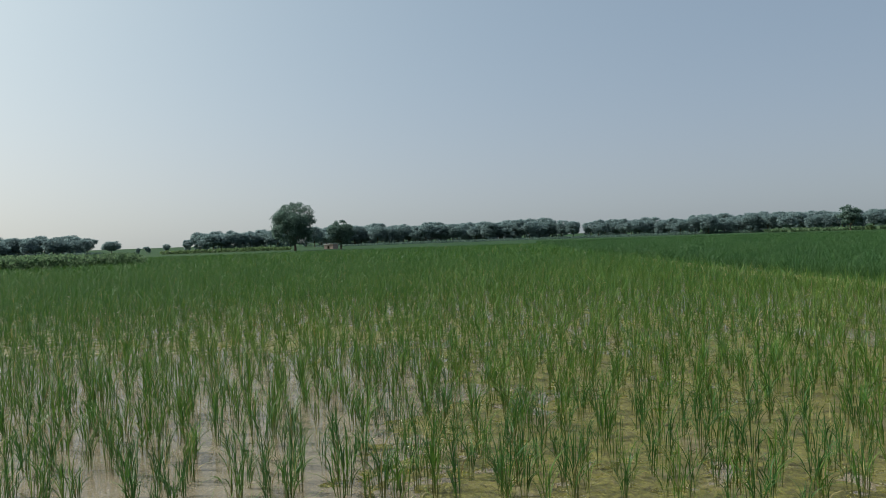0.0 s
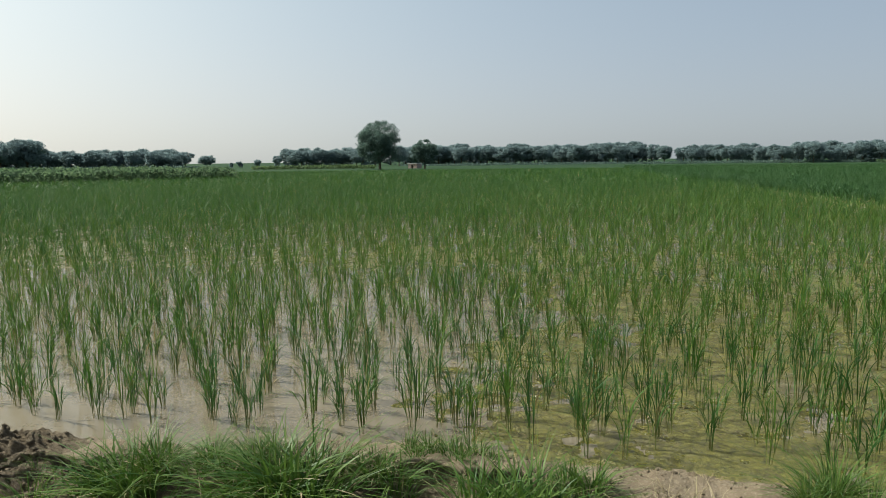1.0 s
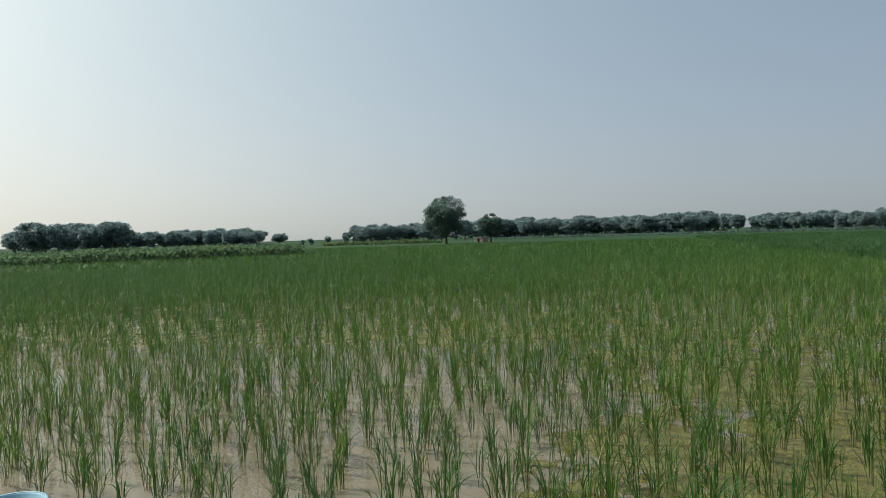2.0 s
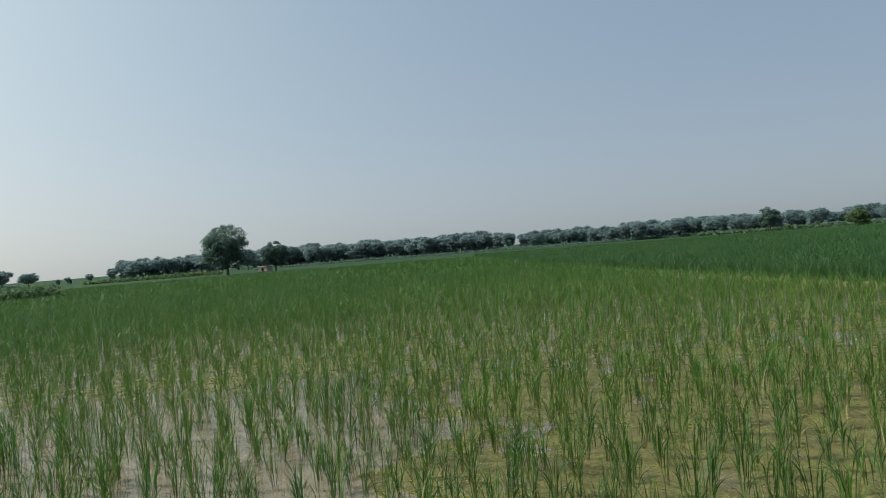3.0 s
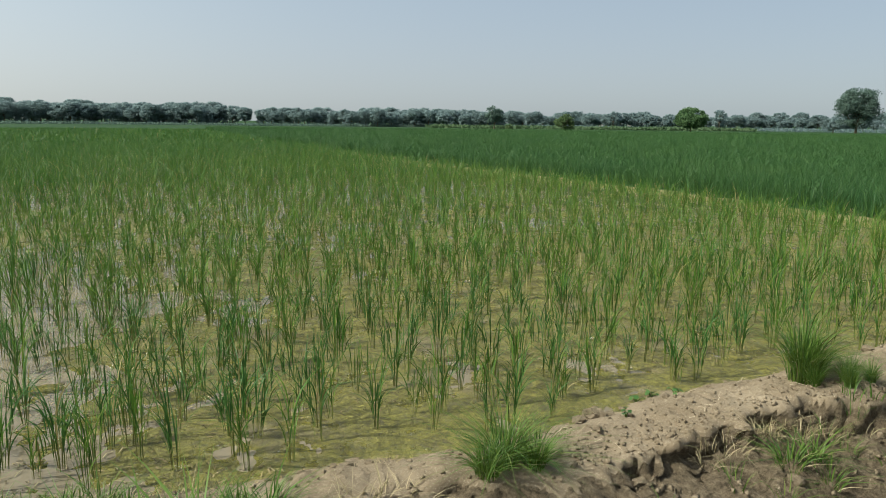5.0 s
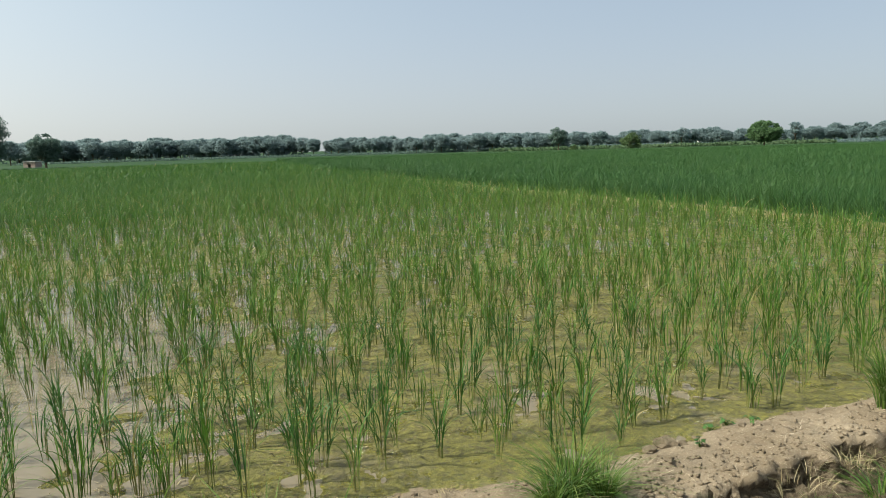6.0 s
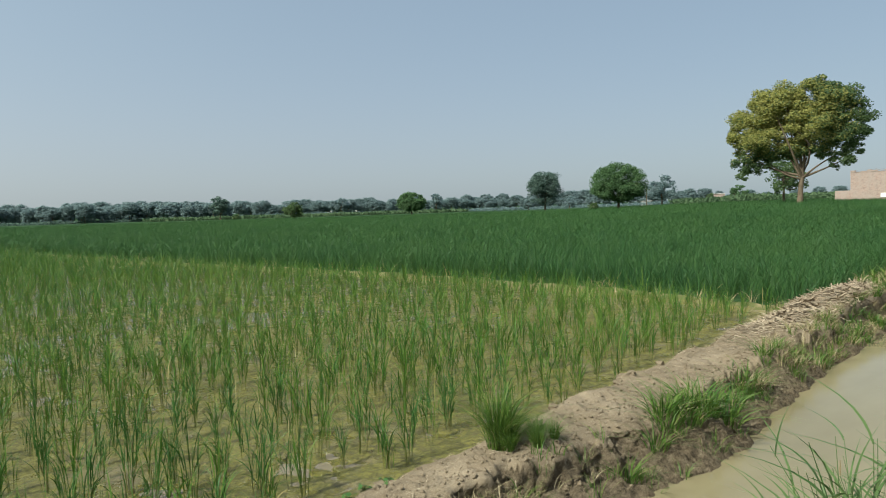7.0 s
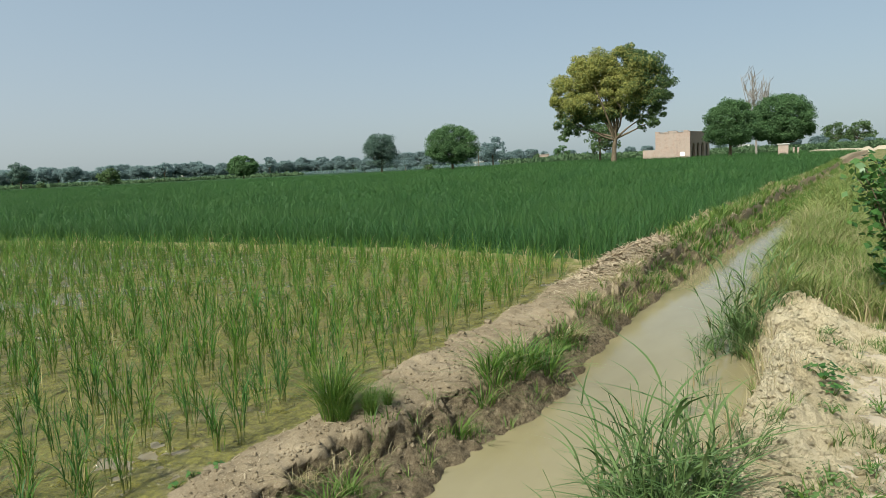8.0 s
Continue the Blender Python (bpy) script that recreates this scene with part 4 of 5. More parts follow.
def build_crumbs():
    """Loose crumbs of clay, far too many to count."""
    n = 5200
    x = np.r_[RNG.uniform(-4.3, 9.5, n), RNG.uniform(3.0, 8.0, n // 2)]
    y = np.r_[south_edge(x[:n]) + RNG.normal(-0.05, 0.22, n), RNG.uniform(-0.4, 1.2, n // 2)]
    keep = fbm(x, y, 1.1, 3) > -0.35
    x, y = x[keep], y[keep]
    r = 0.004 + 0.016 * RNG.random(len(x)) ** 4
    xe = RNG.uniform(-4.3, 9.5, 1700)
    x, y = np.r_[x, xe], np.r_[y, south_edge(xe) + RNG.normal(-0.05, 0.06, len(xe))]
    r = np.r_[r, 0.006 + 0.018 * RNG.random(len(xe)) ** 2]
    xt = RNG.uniform(-1.0, 10.5, 5200)
    x, y = np.r_[x, xt], np.r_[y, south_edge(xt) + (north_edge(xt) - south_edge(xt)) * RNG.beta(1.0, 1.5, len(xt))]
    xm = RNG.uniform(2.6, 7.6, 4200)
    x, y = np.r_[x, xm], np.r_[y, 0.78 + 0.07 * (xm - 5) + RNG.normal(0, 0.28, len(xm))]
    r = np.r_[r, 0.0035 + 0.012 * RNG.random(len(xt)) ** 3, 0.004 + 0.022 * RNG.random(len(xm)) ** 4]
    cs = cut_share(x, y)
    keep = ((cs < 0.02) | (cs > 0.98)) & (undercut(x, y) < 0.012) & ((x > 1.2) | (cs > 0.5) | (RNG.random(len(x)) < 0.2))
    x, y, r = x[keep], y[keep], r[keep]
    c = np.column_stack([x, y, ground_z(x, y) + r * 0.3])
    base = np.array([(1, 0, 0), (-1, 0, 0), (0, 1, 0), (0, -1, 0), (0, 0, 0.8), (0, 0, -0.8)], float)
    v = (c[:, None] + base[None] * r[:, None, None] * RNG.uniform(0.6, 1.4, (len(x), 6, 1)) + RNG.normal(0, 0.25, (len(x), 6, 3)) * r[:, None, None]).reshape(-1, 3)
    tri = np.array([(0, 2, 4), (2, 1, 4), (1, 3, 4), (3, 0, 4), (2, 0, 5), (1, 2, 5), (3, 1, 5), (0, 3, 5)])
    f = ((np.arange(len(x)) * 6)[:, None, None] + tri[None]).reshape(-1, 3)
    tagged(new("soil_crumbs", mesh_of("soil_crumbs", v, f, [M["clay"], M["dry_clay"]], (y < 1.4).astype(int).repeat(8))), "crumbs and small lumps of dry clay on the banks", "soil", kind="stuff")


build_crumbs()


def build_litter():
    """Dead leaves, weed scraps and mud flecks between the rice plants."""
    n = 15000
    x, y = RNG.uniform(-1.6, 9.8, n), 3.2 + 9.5 * RNG.random(n) ** 1.5
    keep = (x < field_line(y) - 0.3) & (y > north_edge(x) - 0.02) & (fbm(x, y, 1.1, 3) > -0.25)
    x, y = x[keep], y[keep]
    n = len(x)
    a, ln = RNG.uniform(0, np.pi, n), 0.012 + 0.075 * RNG.random(n) ** 2.2
    bend = RNG.normal(0, 0.25, n) * ln
    wd = RNG.uniform(0.0015, 0.0045, n)
    u = np.column_stack([np.cos(a), np.sin(a), 0 * a])
    q = np.column_stack([-np.sin(a), np.cos(a), 0 * a])
    c = np.column_stack([x, y, np.maximum(ground_z(x, y), 0.0) + 0.004])
    mid = c + q * bend[:, None] + [0, 0, 0.006]
    k = wd[:, None] * q
    p0, p1 = c - u * ln[:, None] * 0.5, c + u * ln[:, None] * 0.5
    v = np.stack([p0 - k, p0 + k, mid - k, mid + k, p1 - 0.4 * k, p1 + 0.4 * k], 1).reshape(-1, 3)
    i = np.arange(n)[:, None] * 6
    f = np.stack([i + [0, 1, 3, 2], i + [2, 3, 5, 4]], 1).reshape(-1, 4)
    kind = RNG.choice(3, n, p=[0.4, 0.25, 0.35]).repeat(2)
    tagged(new("weed_litter", mesh_of("weed_litter", v, f, [M["seed"], M["grass_dry"], M["rot"]], kind)), "dead leaves and weed scraps lying on wet mud", "litter", kind="stuff")


build_litter()


def lathe(name, profile, mat, sides=40):
    pr = np.asarray(profile, float)
    a = np.linspace(0, 2 * np.pi, sides, endpoint=False)
    v = np.stack([pr[:, None, 0] * np.cos(a), pr[:, None, 0] * np.sin(a), np.repeat(pr[:, 1:2], sides, 1)], -1).reshape(-1, 3)
    i, j = np.meshgrid(np.arange(len(pr) - 1), np.arange(sides), indexing="ij")
    f = np.stack([i * sides + j, i * sides + (j + 1) % sides, (i + 1) * sides + (j + 1) % sides, (i + 1) * sides + j], -1).reshape(-1, 4)
    return mesh_of(name, v, f, mat, shade=True)


def build_tub():
    x, y = -4.52, 2.95
    tub = thing("plastic_tub", "pale blue round plastic tub standing on the clay bank", "tub", at=pose(x, y, float(ground_z(x, y)) - 0.004) @ Matrix.Diagonal((0.82, 0.82, 0.82, 1)))
    part("bowl", lathe("bowl", [(0.001, 0.008), (0.19, 0.008), (0.205, 0.02), (0.255, 0.165), (0.262, 0.17), (0.256, 0.175), (0.248, 0.168), (0.198, 0.026), (0.001, 0.016)], M["tub"]), tub)
    part("rim", lathe("rim", [(0.257, 0.164), (0.274, 0.166), (0.278, 0.173), (0.272, 0.18), (0.257, 0.178)], M["tub"]), tub, "thick rolled rim")


build_tub()


def leaf_quads(centres, normals, size, length=1.5, rng=RNG):
    """Pointed leaves folded along the middle, as arrays of quads."""
    n = len(centres)
    nr = normals / (np.linalg.norm(normals, axis=1)[:, None] + 1e-9)
    t = np.cross(nr, rng.normal(0, 1, (n, 3)))
    t /= np.linalg.norm(t, axis=1)[:, None] + 1e-9
    b = np.cross(nr, t)
    s = (size * rng.uniform(0.7, 1.3, n))[:, None]
    v = np.stack([centres - t * s * length * 0.5, centres + b * s * 0.5 - nr * s * 0.12, centres + t * s * length * 0.5, centres - b * s * 0.5 - nr * s * 0.12], 1)
    return v.reshape(-1, 3), np.arange(4 * n).reshape(-1, 4)


def weed(x, y, s, label="low weed with small green leaves on bare clay", n=34, up=0.12, leaf=0.034, mat="leaf_bush"):
    ob = thing("weed", label, "weed", "broad-leaved weeds", at=pose(x, y, float(ground_z(x, y)), rz=RNG.uniform(0, 360)) @ Matrix.Diagonal((s, s, s, 1)))
    a, r = RNG.uniform(0, 2 * np.pi, n), up * 1.1 * np.sqrt(RNG.random(n))
    c = np.column_stack([r * np.cos(a), r * np.sin(a), up * RNG.uniform(0.35, 1.0, n)])
    part("leaves", mesh_of("leaves", *leaf_quads(c, np.column_stack([np.cos(a) * 0.5, np.sin(a) * 0.5, np.ones(n)]), leaf, 1.35 if mat == "leaf_bush" else 2.4), M[mat]), ob)
    for p in c[:6]:
        part("stem", mesh_of("stem", *tube([(0, 0, -0.01), p * [0.4, 0.4, 0.6], p], [0.005, 0.004, 0.002], 5), M["grass"]), ob)


def build_weeds():
    for x, y, s in ((4.75, 0.52, 1.0), (4.65, 0.44, 0.8)):
        weed(x, y, s)
    for x, y, s in ((3.25, 0.42, 1.2), (3.1, 0.3, 1.1), (3.45, 0.36, 1.0), (3.3, 0.2, 1.0), (3.6, 0.2, 0.8), (4.2, 0.42, 0.8), (4.6, 0.2, 0.9), (5.2, 0.42, 0.9), (5.9, 0.55, 0.9), (6.3, 0.62, 0.8), (3.0, 0.48, 0.9)):
        weed(x, y, s, "straggling low weed with narrow grey-green leaves", 60, 0.10, 0.013, "reed")
    for x, y in ((1.98, 3.5), (2.12, 3.55), (2.2, 3.42), (1.75, 3.28), (10.3, 4.25)):
        weed(x, y, 0.6, "pale green seedling at the paddy's muddy edge", 6, 0.07, 0.055)


build_weeds()


def build_shrub():
    """The broad-leaved bush on the near bank."""
    for x, y, h, r0, seed in ((7.75, 0.12, 1.62, 0.52, 3), (8.6, 0.0, 1.5, 0.6, 4), (7.6, -0.7, 1.4, 0.6, 5)):
        rng = np.random.default_rng(seed)
        g = float(ground_z(x, y))
        ob = thing("leafy_shrub", "dense shrub with broad glossy green leaves on the bank", "shrub", "shrubs on the near bank", at=pose(x, y, g))
        stems, tips = [], []
        for k in range(26):
            a, t = rng.uniform(0, 2 * np.pi), rng.uniform(0.1, 1.0)
            e = np.array([math.cos(a) * r0 * t, math.sin(a) * r0 * t, h * rng.uniform(0.45, 1.0)])
            s = np.linspace(0, 1, 6)[:, None]
            p = s * e + np.column_stack([np.zeros(6), np.zeros(6), 0.15 * h * np.sin(np.linspace(0, np.pi, 6))])
            p[0, 2] = -0.03
            stems.append(tube(p, np.linspace(0.012, 0.004, 6), 5))
            tips.append(p[1:])
        part("stems", mesh_of("stems", *join(stems), M["bark"]), ob)
        base = np.concatenate(tips)
        c = base[rng.integers(0, len(base), 1500)] + rng.normal(0, 0.085, (1500, 3))
        c[:, 2] = np.maximum(c[:, 2], 0.08)
        part("foliage", mesh_of("foliage", *leaf_quads(c, rng.normal(0, 0.6, (1500, 3)) + [0, 0, 0.8], 0.062, 1.4, rng), M["leaf_bush"]), ob)


build_shrub()


# ---- trees ----
def limb(a, b, r0, r1, rng, bend=0.12, n=6):
    a, b = np.asarray(a, float), np.asarray(b, float)
    s = np.linspace(0, 1, n)[:, None]
    off = rng.normal(0, bend * np.linalg.norm(b - a), 3)
    p = a + (b - a) * s + off * np.sin(np.pi * s)
    return tube(p, np.linspace(r0, r1, n), 7)


def crown_points(blobs, n, rng, shell=0.4, ruffle=0.7):
    """Places and outward normals in a set of rounded masses (x, y, z, rx, ry, rz)."""
    bl = np.asarray(blobs, float)
    w = (bl[:, 3] * bl[:, 4] * bl[:, 5]) ** (2 / 3)
    k = rng.choice(len(bl), n, p=w / w.sum())
    d = rng.normal(0, 1, (n, 3))
    d /= np.linalg.norm(d, axis=1)[:, None]
    r = shell + (1.06 - shell) * rng.random(n) ** 0.6
    clump = rng.normal(0, 0.07, (n, 3))
    c = bl[k, :3] + d * r[:, None] * bl[k, 3:6] + clump * bl[k, 3:6]
    inner = rng.random(n) < 0.12
    c[inner] = bl[k[inner], :3] + (c[inner] - bl[k[inner], :3]) * rng.random((inner.sum(), 1))
    return c, d + rng.normal(0, ruffle, (n, 3)) + [0, 0, 0.35]


def clumpy(blobs, n_small, rng, size=0.32, tight=0.62):
    """Breaks large masses into many small ones on their surface."""
    bl = np.asarray(blobs, float)
    out = []
    w = bl[:, 3] ** 2
    for k in rng.choice(len(bl), n_small, p=w / w.sum()):
        d = rng.normal(0, 1, 3)
        d[2] = d[2] * 0.8 + 0.15
        d /= np.linalg.norm(d)
        s = size * rng.uniform(0.65, 1.3)
        out.append([*(bl[k, :3] + d * bl[k, 3:6] * rng.uniform(tight, 0.92)), *(bl[k, 3:6].mean() * s * np.array([1.15, 1.15, 0.8]))])
    return np.array(out)


def make_tree(name, label, blobs, trunk_h, trunk_r, leaves, leaf, mat, seed, group="", small=40, size=0.32, extra=None, lean=(0, 0), category="tree", limbs=9, tight=0.62, ruffle=0.7):
    rng = np.random.default_rng(seed)
    ob = thing(name, label, category, group)
    bl = np.asarray(blobs, float)
    top = np.array([lean[0], lean[1], trunk_h])
    wood = [tube([(0, 0, -0.25), (0.02, 0, 0.1), top * [0.35, 0.35, 0.5], top], [trunk_r * 1.5, trunk_r * 1.15, trunk_r * 0.9, trunk_r * 0.75], 9)]
    small_blobs = clumpy(bl, small, rng, size, tight)
    high = small_blobs[small_blobs[:, 2] > 1.3 * trunk_h]
    for p in high[rng.choice(len(high), min(limbs, len(high)), replace=False)]:
        wood.append(limb(top * rng.uniform(0.8, 1.0), p[:3], trunk_r * 0.5, trunk_r * 0.08, rng))
    part("trunk", mesh_of("trunk", *join(wood), M["bark"], shade=True), ob)
    c, nrm = crown_points(small_blobs, leaves, rng, ruffle=ruffle)
    c[:, 2] = np.maximum(c[:, 2], 0.15)
    v, f = leaf_quads(c, nrm, leaf, 1.3, rng)
    mats, idx = [mat], None
    if extra:
        mats = [mat, extra[0]]
        idx = (rng.random(len(c)) < extra[1](c)).astype(int)
    part("crown", mesh_of("crown", v, f, mats, idx), ob)
    return ob


def at_bearing(az, d, rz=0.0, s=1.0, sz=None):
    p = heading(az) * d
    return pose(p.x, p.y, float(ground_z(p.x, p.y)), rz=rz) @ Matrix.Diagonal((s, s, s if sz is None else sz, 1))


def put(ob, m):
    ob.matrix_world = m
    return ob


# field-side trees of the far line: unit trees about 9 m high, copied along the line
FAR = []
for i in range(8):
    r = np.random.default_rng(300 + i)
    wide = r.uniform(2.8, 3.4)
    bl = [(r.normal(0, 0.3), r.normal(0, 0.3), r.uniform(5.9, 6.3), wide, wide, r.uniform(2.7, 3.0)), (r.normal(0, 0.7), r.normal(0, 0.7), r.uniform(4.2, 4.8), wide * 0.95, wide * 0.95, 2.2)]
    if i % 4:
        bl.append((r.normal(0, 0.9), r.normal(0, 0.9), r.uniform(1.8, 2.6), wide * 0.7, wide * 0.7, r.uniform(1.6, 2.1)))
    FAR.append(make_tree("roadside_tree", "hazy grey-green broadleaf tree in a distant tree line", bl, 3.0, 0.20, 6000, 0.33, M["leaf_haze"], 320 + i, "trees of the far line", 120, 0.28, tight=0.74, ruffle=0.3))


def build_tree_line():
    rng = np.random.default_rng(11)
    first = [True] * 8

    def one(az, d, s, sz):
        k = int(rng.integers(8))
        m = at_bearing(az, d, rng.uniform(0, 360), s, sz)
        if first[k]:
            first[k] = False
            put(FAR[k], m)
        else:
            copy_thing(FAR[k], m)

    def row(a, b, step, d, high):
        az = a
        while az < b:
            s = (1.62 if az < 4 else 1.46) * (high + rng.uniform(-0.10, 0.08) * (1 if az < 24 else 2.4)) * d / 450
            one(az, d * rng.uniform(0.97, 1.03), s * rng.uniform(1.0, 1.3), s)
            az += step * rng.uniform(0.75, 1.3)

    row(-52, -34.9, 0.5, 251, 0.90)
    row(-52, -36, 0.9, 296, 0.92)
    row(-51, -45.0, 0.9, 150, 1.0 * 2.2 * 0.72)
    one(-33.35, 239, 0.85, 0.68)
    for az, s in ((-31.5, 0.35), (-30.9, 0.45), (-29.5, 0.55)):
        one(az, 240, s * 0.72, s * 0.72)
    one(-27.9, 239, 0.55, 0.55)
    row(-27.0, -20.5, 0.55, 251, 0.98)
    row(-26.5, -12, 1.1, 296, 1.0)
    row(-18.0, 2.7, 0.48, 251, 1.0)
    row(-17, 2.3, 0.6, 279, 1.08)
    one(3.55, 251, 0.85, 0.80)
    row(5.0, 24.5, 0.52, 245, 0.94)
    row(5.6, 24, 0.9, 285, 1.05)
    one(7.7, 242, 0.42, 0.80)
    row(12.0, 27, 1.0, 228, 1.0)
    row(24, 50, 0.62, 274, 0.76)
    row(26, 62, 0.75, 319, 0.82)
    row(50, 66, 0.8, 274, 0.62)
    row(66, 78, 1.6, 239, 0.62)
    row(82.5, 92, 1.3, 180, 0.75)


build_tree_line()


def scaled_blobs(blobs, kx, kz):
    return [(x * kx, y * kx, z * kz, a * kx, b * kx, c * kz) for x, y, z, a, b, c in blobs]


BALL = [(0, 0, 4.4, 3.6, 3.6, 3.1), (0.5, 0.3, 3.1, 3.3, 3.3, 1.5), (-0.6, -0.2, 3.2, 3.2, 3.2, 1.5), (0.1, 0.2, 5.6, 2.6, 2.6, 1.8)]
TALL = [(0, 0, 6.6, 2.6, 2.6, 2.4), (0.6, 0.2, 4.6, 2.9, 2.9, 2.2), (-0.8, 0, 5.4, 2.3, 2.3, 2.0), (0.3, 0, 3.2, 2.2, 2.2, 1.4)]
GLOBE = [(0, 0, 6.0, 3.1, 3.1, 2.8), (0.5, 0.3, 3.7, 3.0, 3.0, 2.2), (-0.7, -0.2, 4.6, 2.8, 2.8, 2.4), (0.9, 0, 5.4, 2.5, 2.5, 2.1), (0.1, 0, 7.4, 2.0, 2.0, 1.4), (-0.3, 0, 2.4, 2.2, 2.2, 1.2)]
BUSH = [(0, 0, 1.7, 2.2, 2.2, 1.7), (1.0, 0.2, 1.2, 1.5, 1.5, 1.1), (-0.9, 0.1, 1.3, 1.6, 1.6, 1.2), (0.2, 0, 2.6, 1.3, 1.3, 0.9)]


def sized(kind, width, height):
    """Masses of a kind of tree, scaled to a full width and height."""
    b = np.asarray(kind)
    w, h = 2 * np.max(np.abs(b[:, 0]) + b[:, 3]) * 0.9, np.max(b[:, 2] + b[:, 5]) * 0.97
    return scaled_blobs(kind, width / w, height / h)


def single(az, d, kind, width, height, mat, label, seed, leaves, leaf, trunk=None, name="field_tree", category="tree", small=55, size=0.3, tight=0.62):
    ob = make_tree(name, label, sized(kind, width, height), (trunk or 0.38) * height, 0.022 * height + 0.05, leaves, leaf, mat, seed, small=small, size=size, category=category, tight=0.8 if kind is BALL else tight)
    put(ob, at_bearing(az, d, 40 * seed))


def build_field_trees():
    single(-19.65, 150, GLOBE, 9.0, 10.2, M["leaf_dark"], "large dark round-crowned tree alone in the fields", 31, 26000, 0.20, 0.2, small=260, size=0.22, tight=0.72)
    single(-15.9, 150, GLOBE, 5.4, 6.2, M["leaf_dark"], "small dark bushy tree beside a larger one", 32, 10000, 0.19, 0.25, small=150, size=0.24, tight=0.7)
    single(23.7, 200, TALL, 6.2, 6.2, M["leaf_dark"], "dark upright tree at the field's far edge", 33, 2200, 0.36, 0.25)
    single(24.9, 195, BUSH, 2.2, 1.3, M["leaf_mid"], "low round bush at the field's far edge", 34, 500, 0.3, name="bush", category="bush")
    single(29.35, 150, BUSH, 4.1, 3.7, M["leaf_mid"], "low dense dark green bush beside the rice field", 35, 2200, 0.26, name="bush", category="bush")
    single(33.3, 250, TALL, 6.0, 6.2, M["leaf_haze"], "grey-green tree in front of a tree line", 36, 1800, 0.4)
    single(39.15, 160, BALL, 6.2, 5.2, M["leaf_ball"], "round-crowned fresh green tree standing in the field", 37, 12000, 0.26, 0.3, small=200, size=0.21)
    single(41.25, 220, TALL, 4.2, 6.2, M["leaf_haze"], "slim upright grey-green tree", 38, 1300, 0.36, 0.4)
    single(50.3, 150, GLOBE, 7.2, 8.9, M["leaf_dark"], "upright dark green tree at the field's edge", 39, 15000, 0.2, 0.2, small=200, size=0.26)
    single(48.9, 155, TALL, 2.4, 3.0, M["leaf_haze"], "small grey-green tree beside a taller one", 40, 700, 0.28)
    single(56.2, 125, BALL, 9.4, 8.0, M["leaf_ball"], "dome-crowned bright green tree at the field's edge", 41, 36000, 0.18, 0.3, small=330, size=0.19)
    single(59.6, 185, TALL, 8.0, 7.4, M["leaf_haze"], "loose grey-green tree behind the fields", 42, 2600, 0.36, 0.3)
    single(52.3, 190, BUSH, 4.0, 3.2, M["leaf_haze"], "low grey-green bush beyond the fields", 43, 800, 0.3, name="bush", category="bush")
    single(65.3, 180, BALL, 3.7, 4.2, M["leaf_ball"], "small clipped-looking round tree beside a brick hut", 44, 1800, 0.22, 0.25)
    single(63.3, 210, BUSH, 3.4, 2.8, M["leaf_mid"], "low dark bush beyond the fields", 45, 700, 0.3, name="bush", category="bush")
    single(54.2, 140, BUSH, 2.2, 1.7, M["leaf_mid"], "low green bush under a round tree", 46, 600, 0.22, name="bush", category="bush")
    single(78.1, 100, BALL, 6.2, 7.6, M["leaf_ball"], "dense round green tree beside the brick house", 47, 36000, 0.16, 0.28, small=330, size=0.19)
    single(81.65, 106, BALL, 7.6, 8.3, M["leaf_ball"], "broad dome-shaped deep green tree with a low crown", 48, 42000, 0.17, 0.26, small=380, size=0.19)
    single(85.2, 200, BALL, 6.5, 6.6, M["leaf_mid"], "bushy green tree behind the track", 49, 2000, 0.36)
    single(86.6, 200, BALL, 6.0, 6.8, M["leaf_mid"], "bushy green tree behind the track", 50, 2000, 0.36)
    single(68.3, 112, TALL, 6.0, 6.6, M["leaf_mid"], "bushy green tree behind a brick house", 51, 2500, 0.26)


build_field_trees()


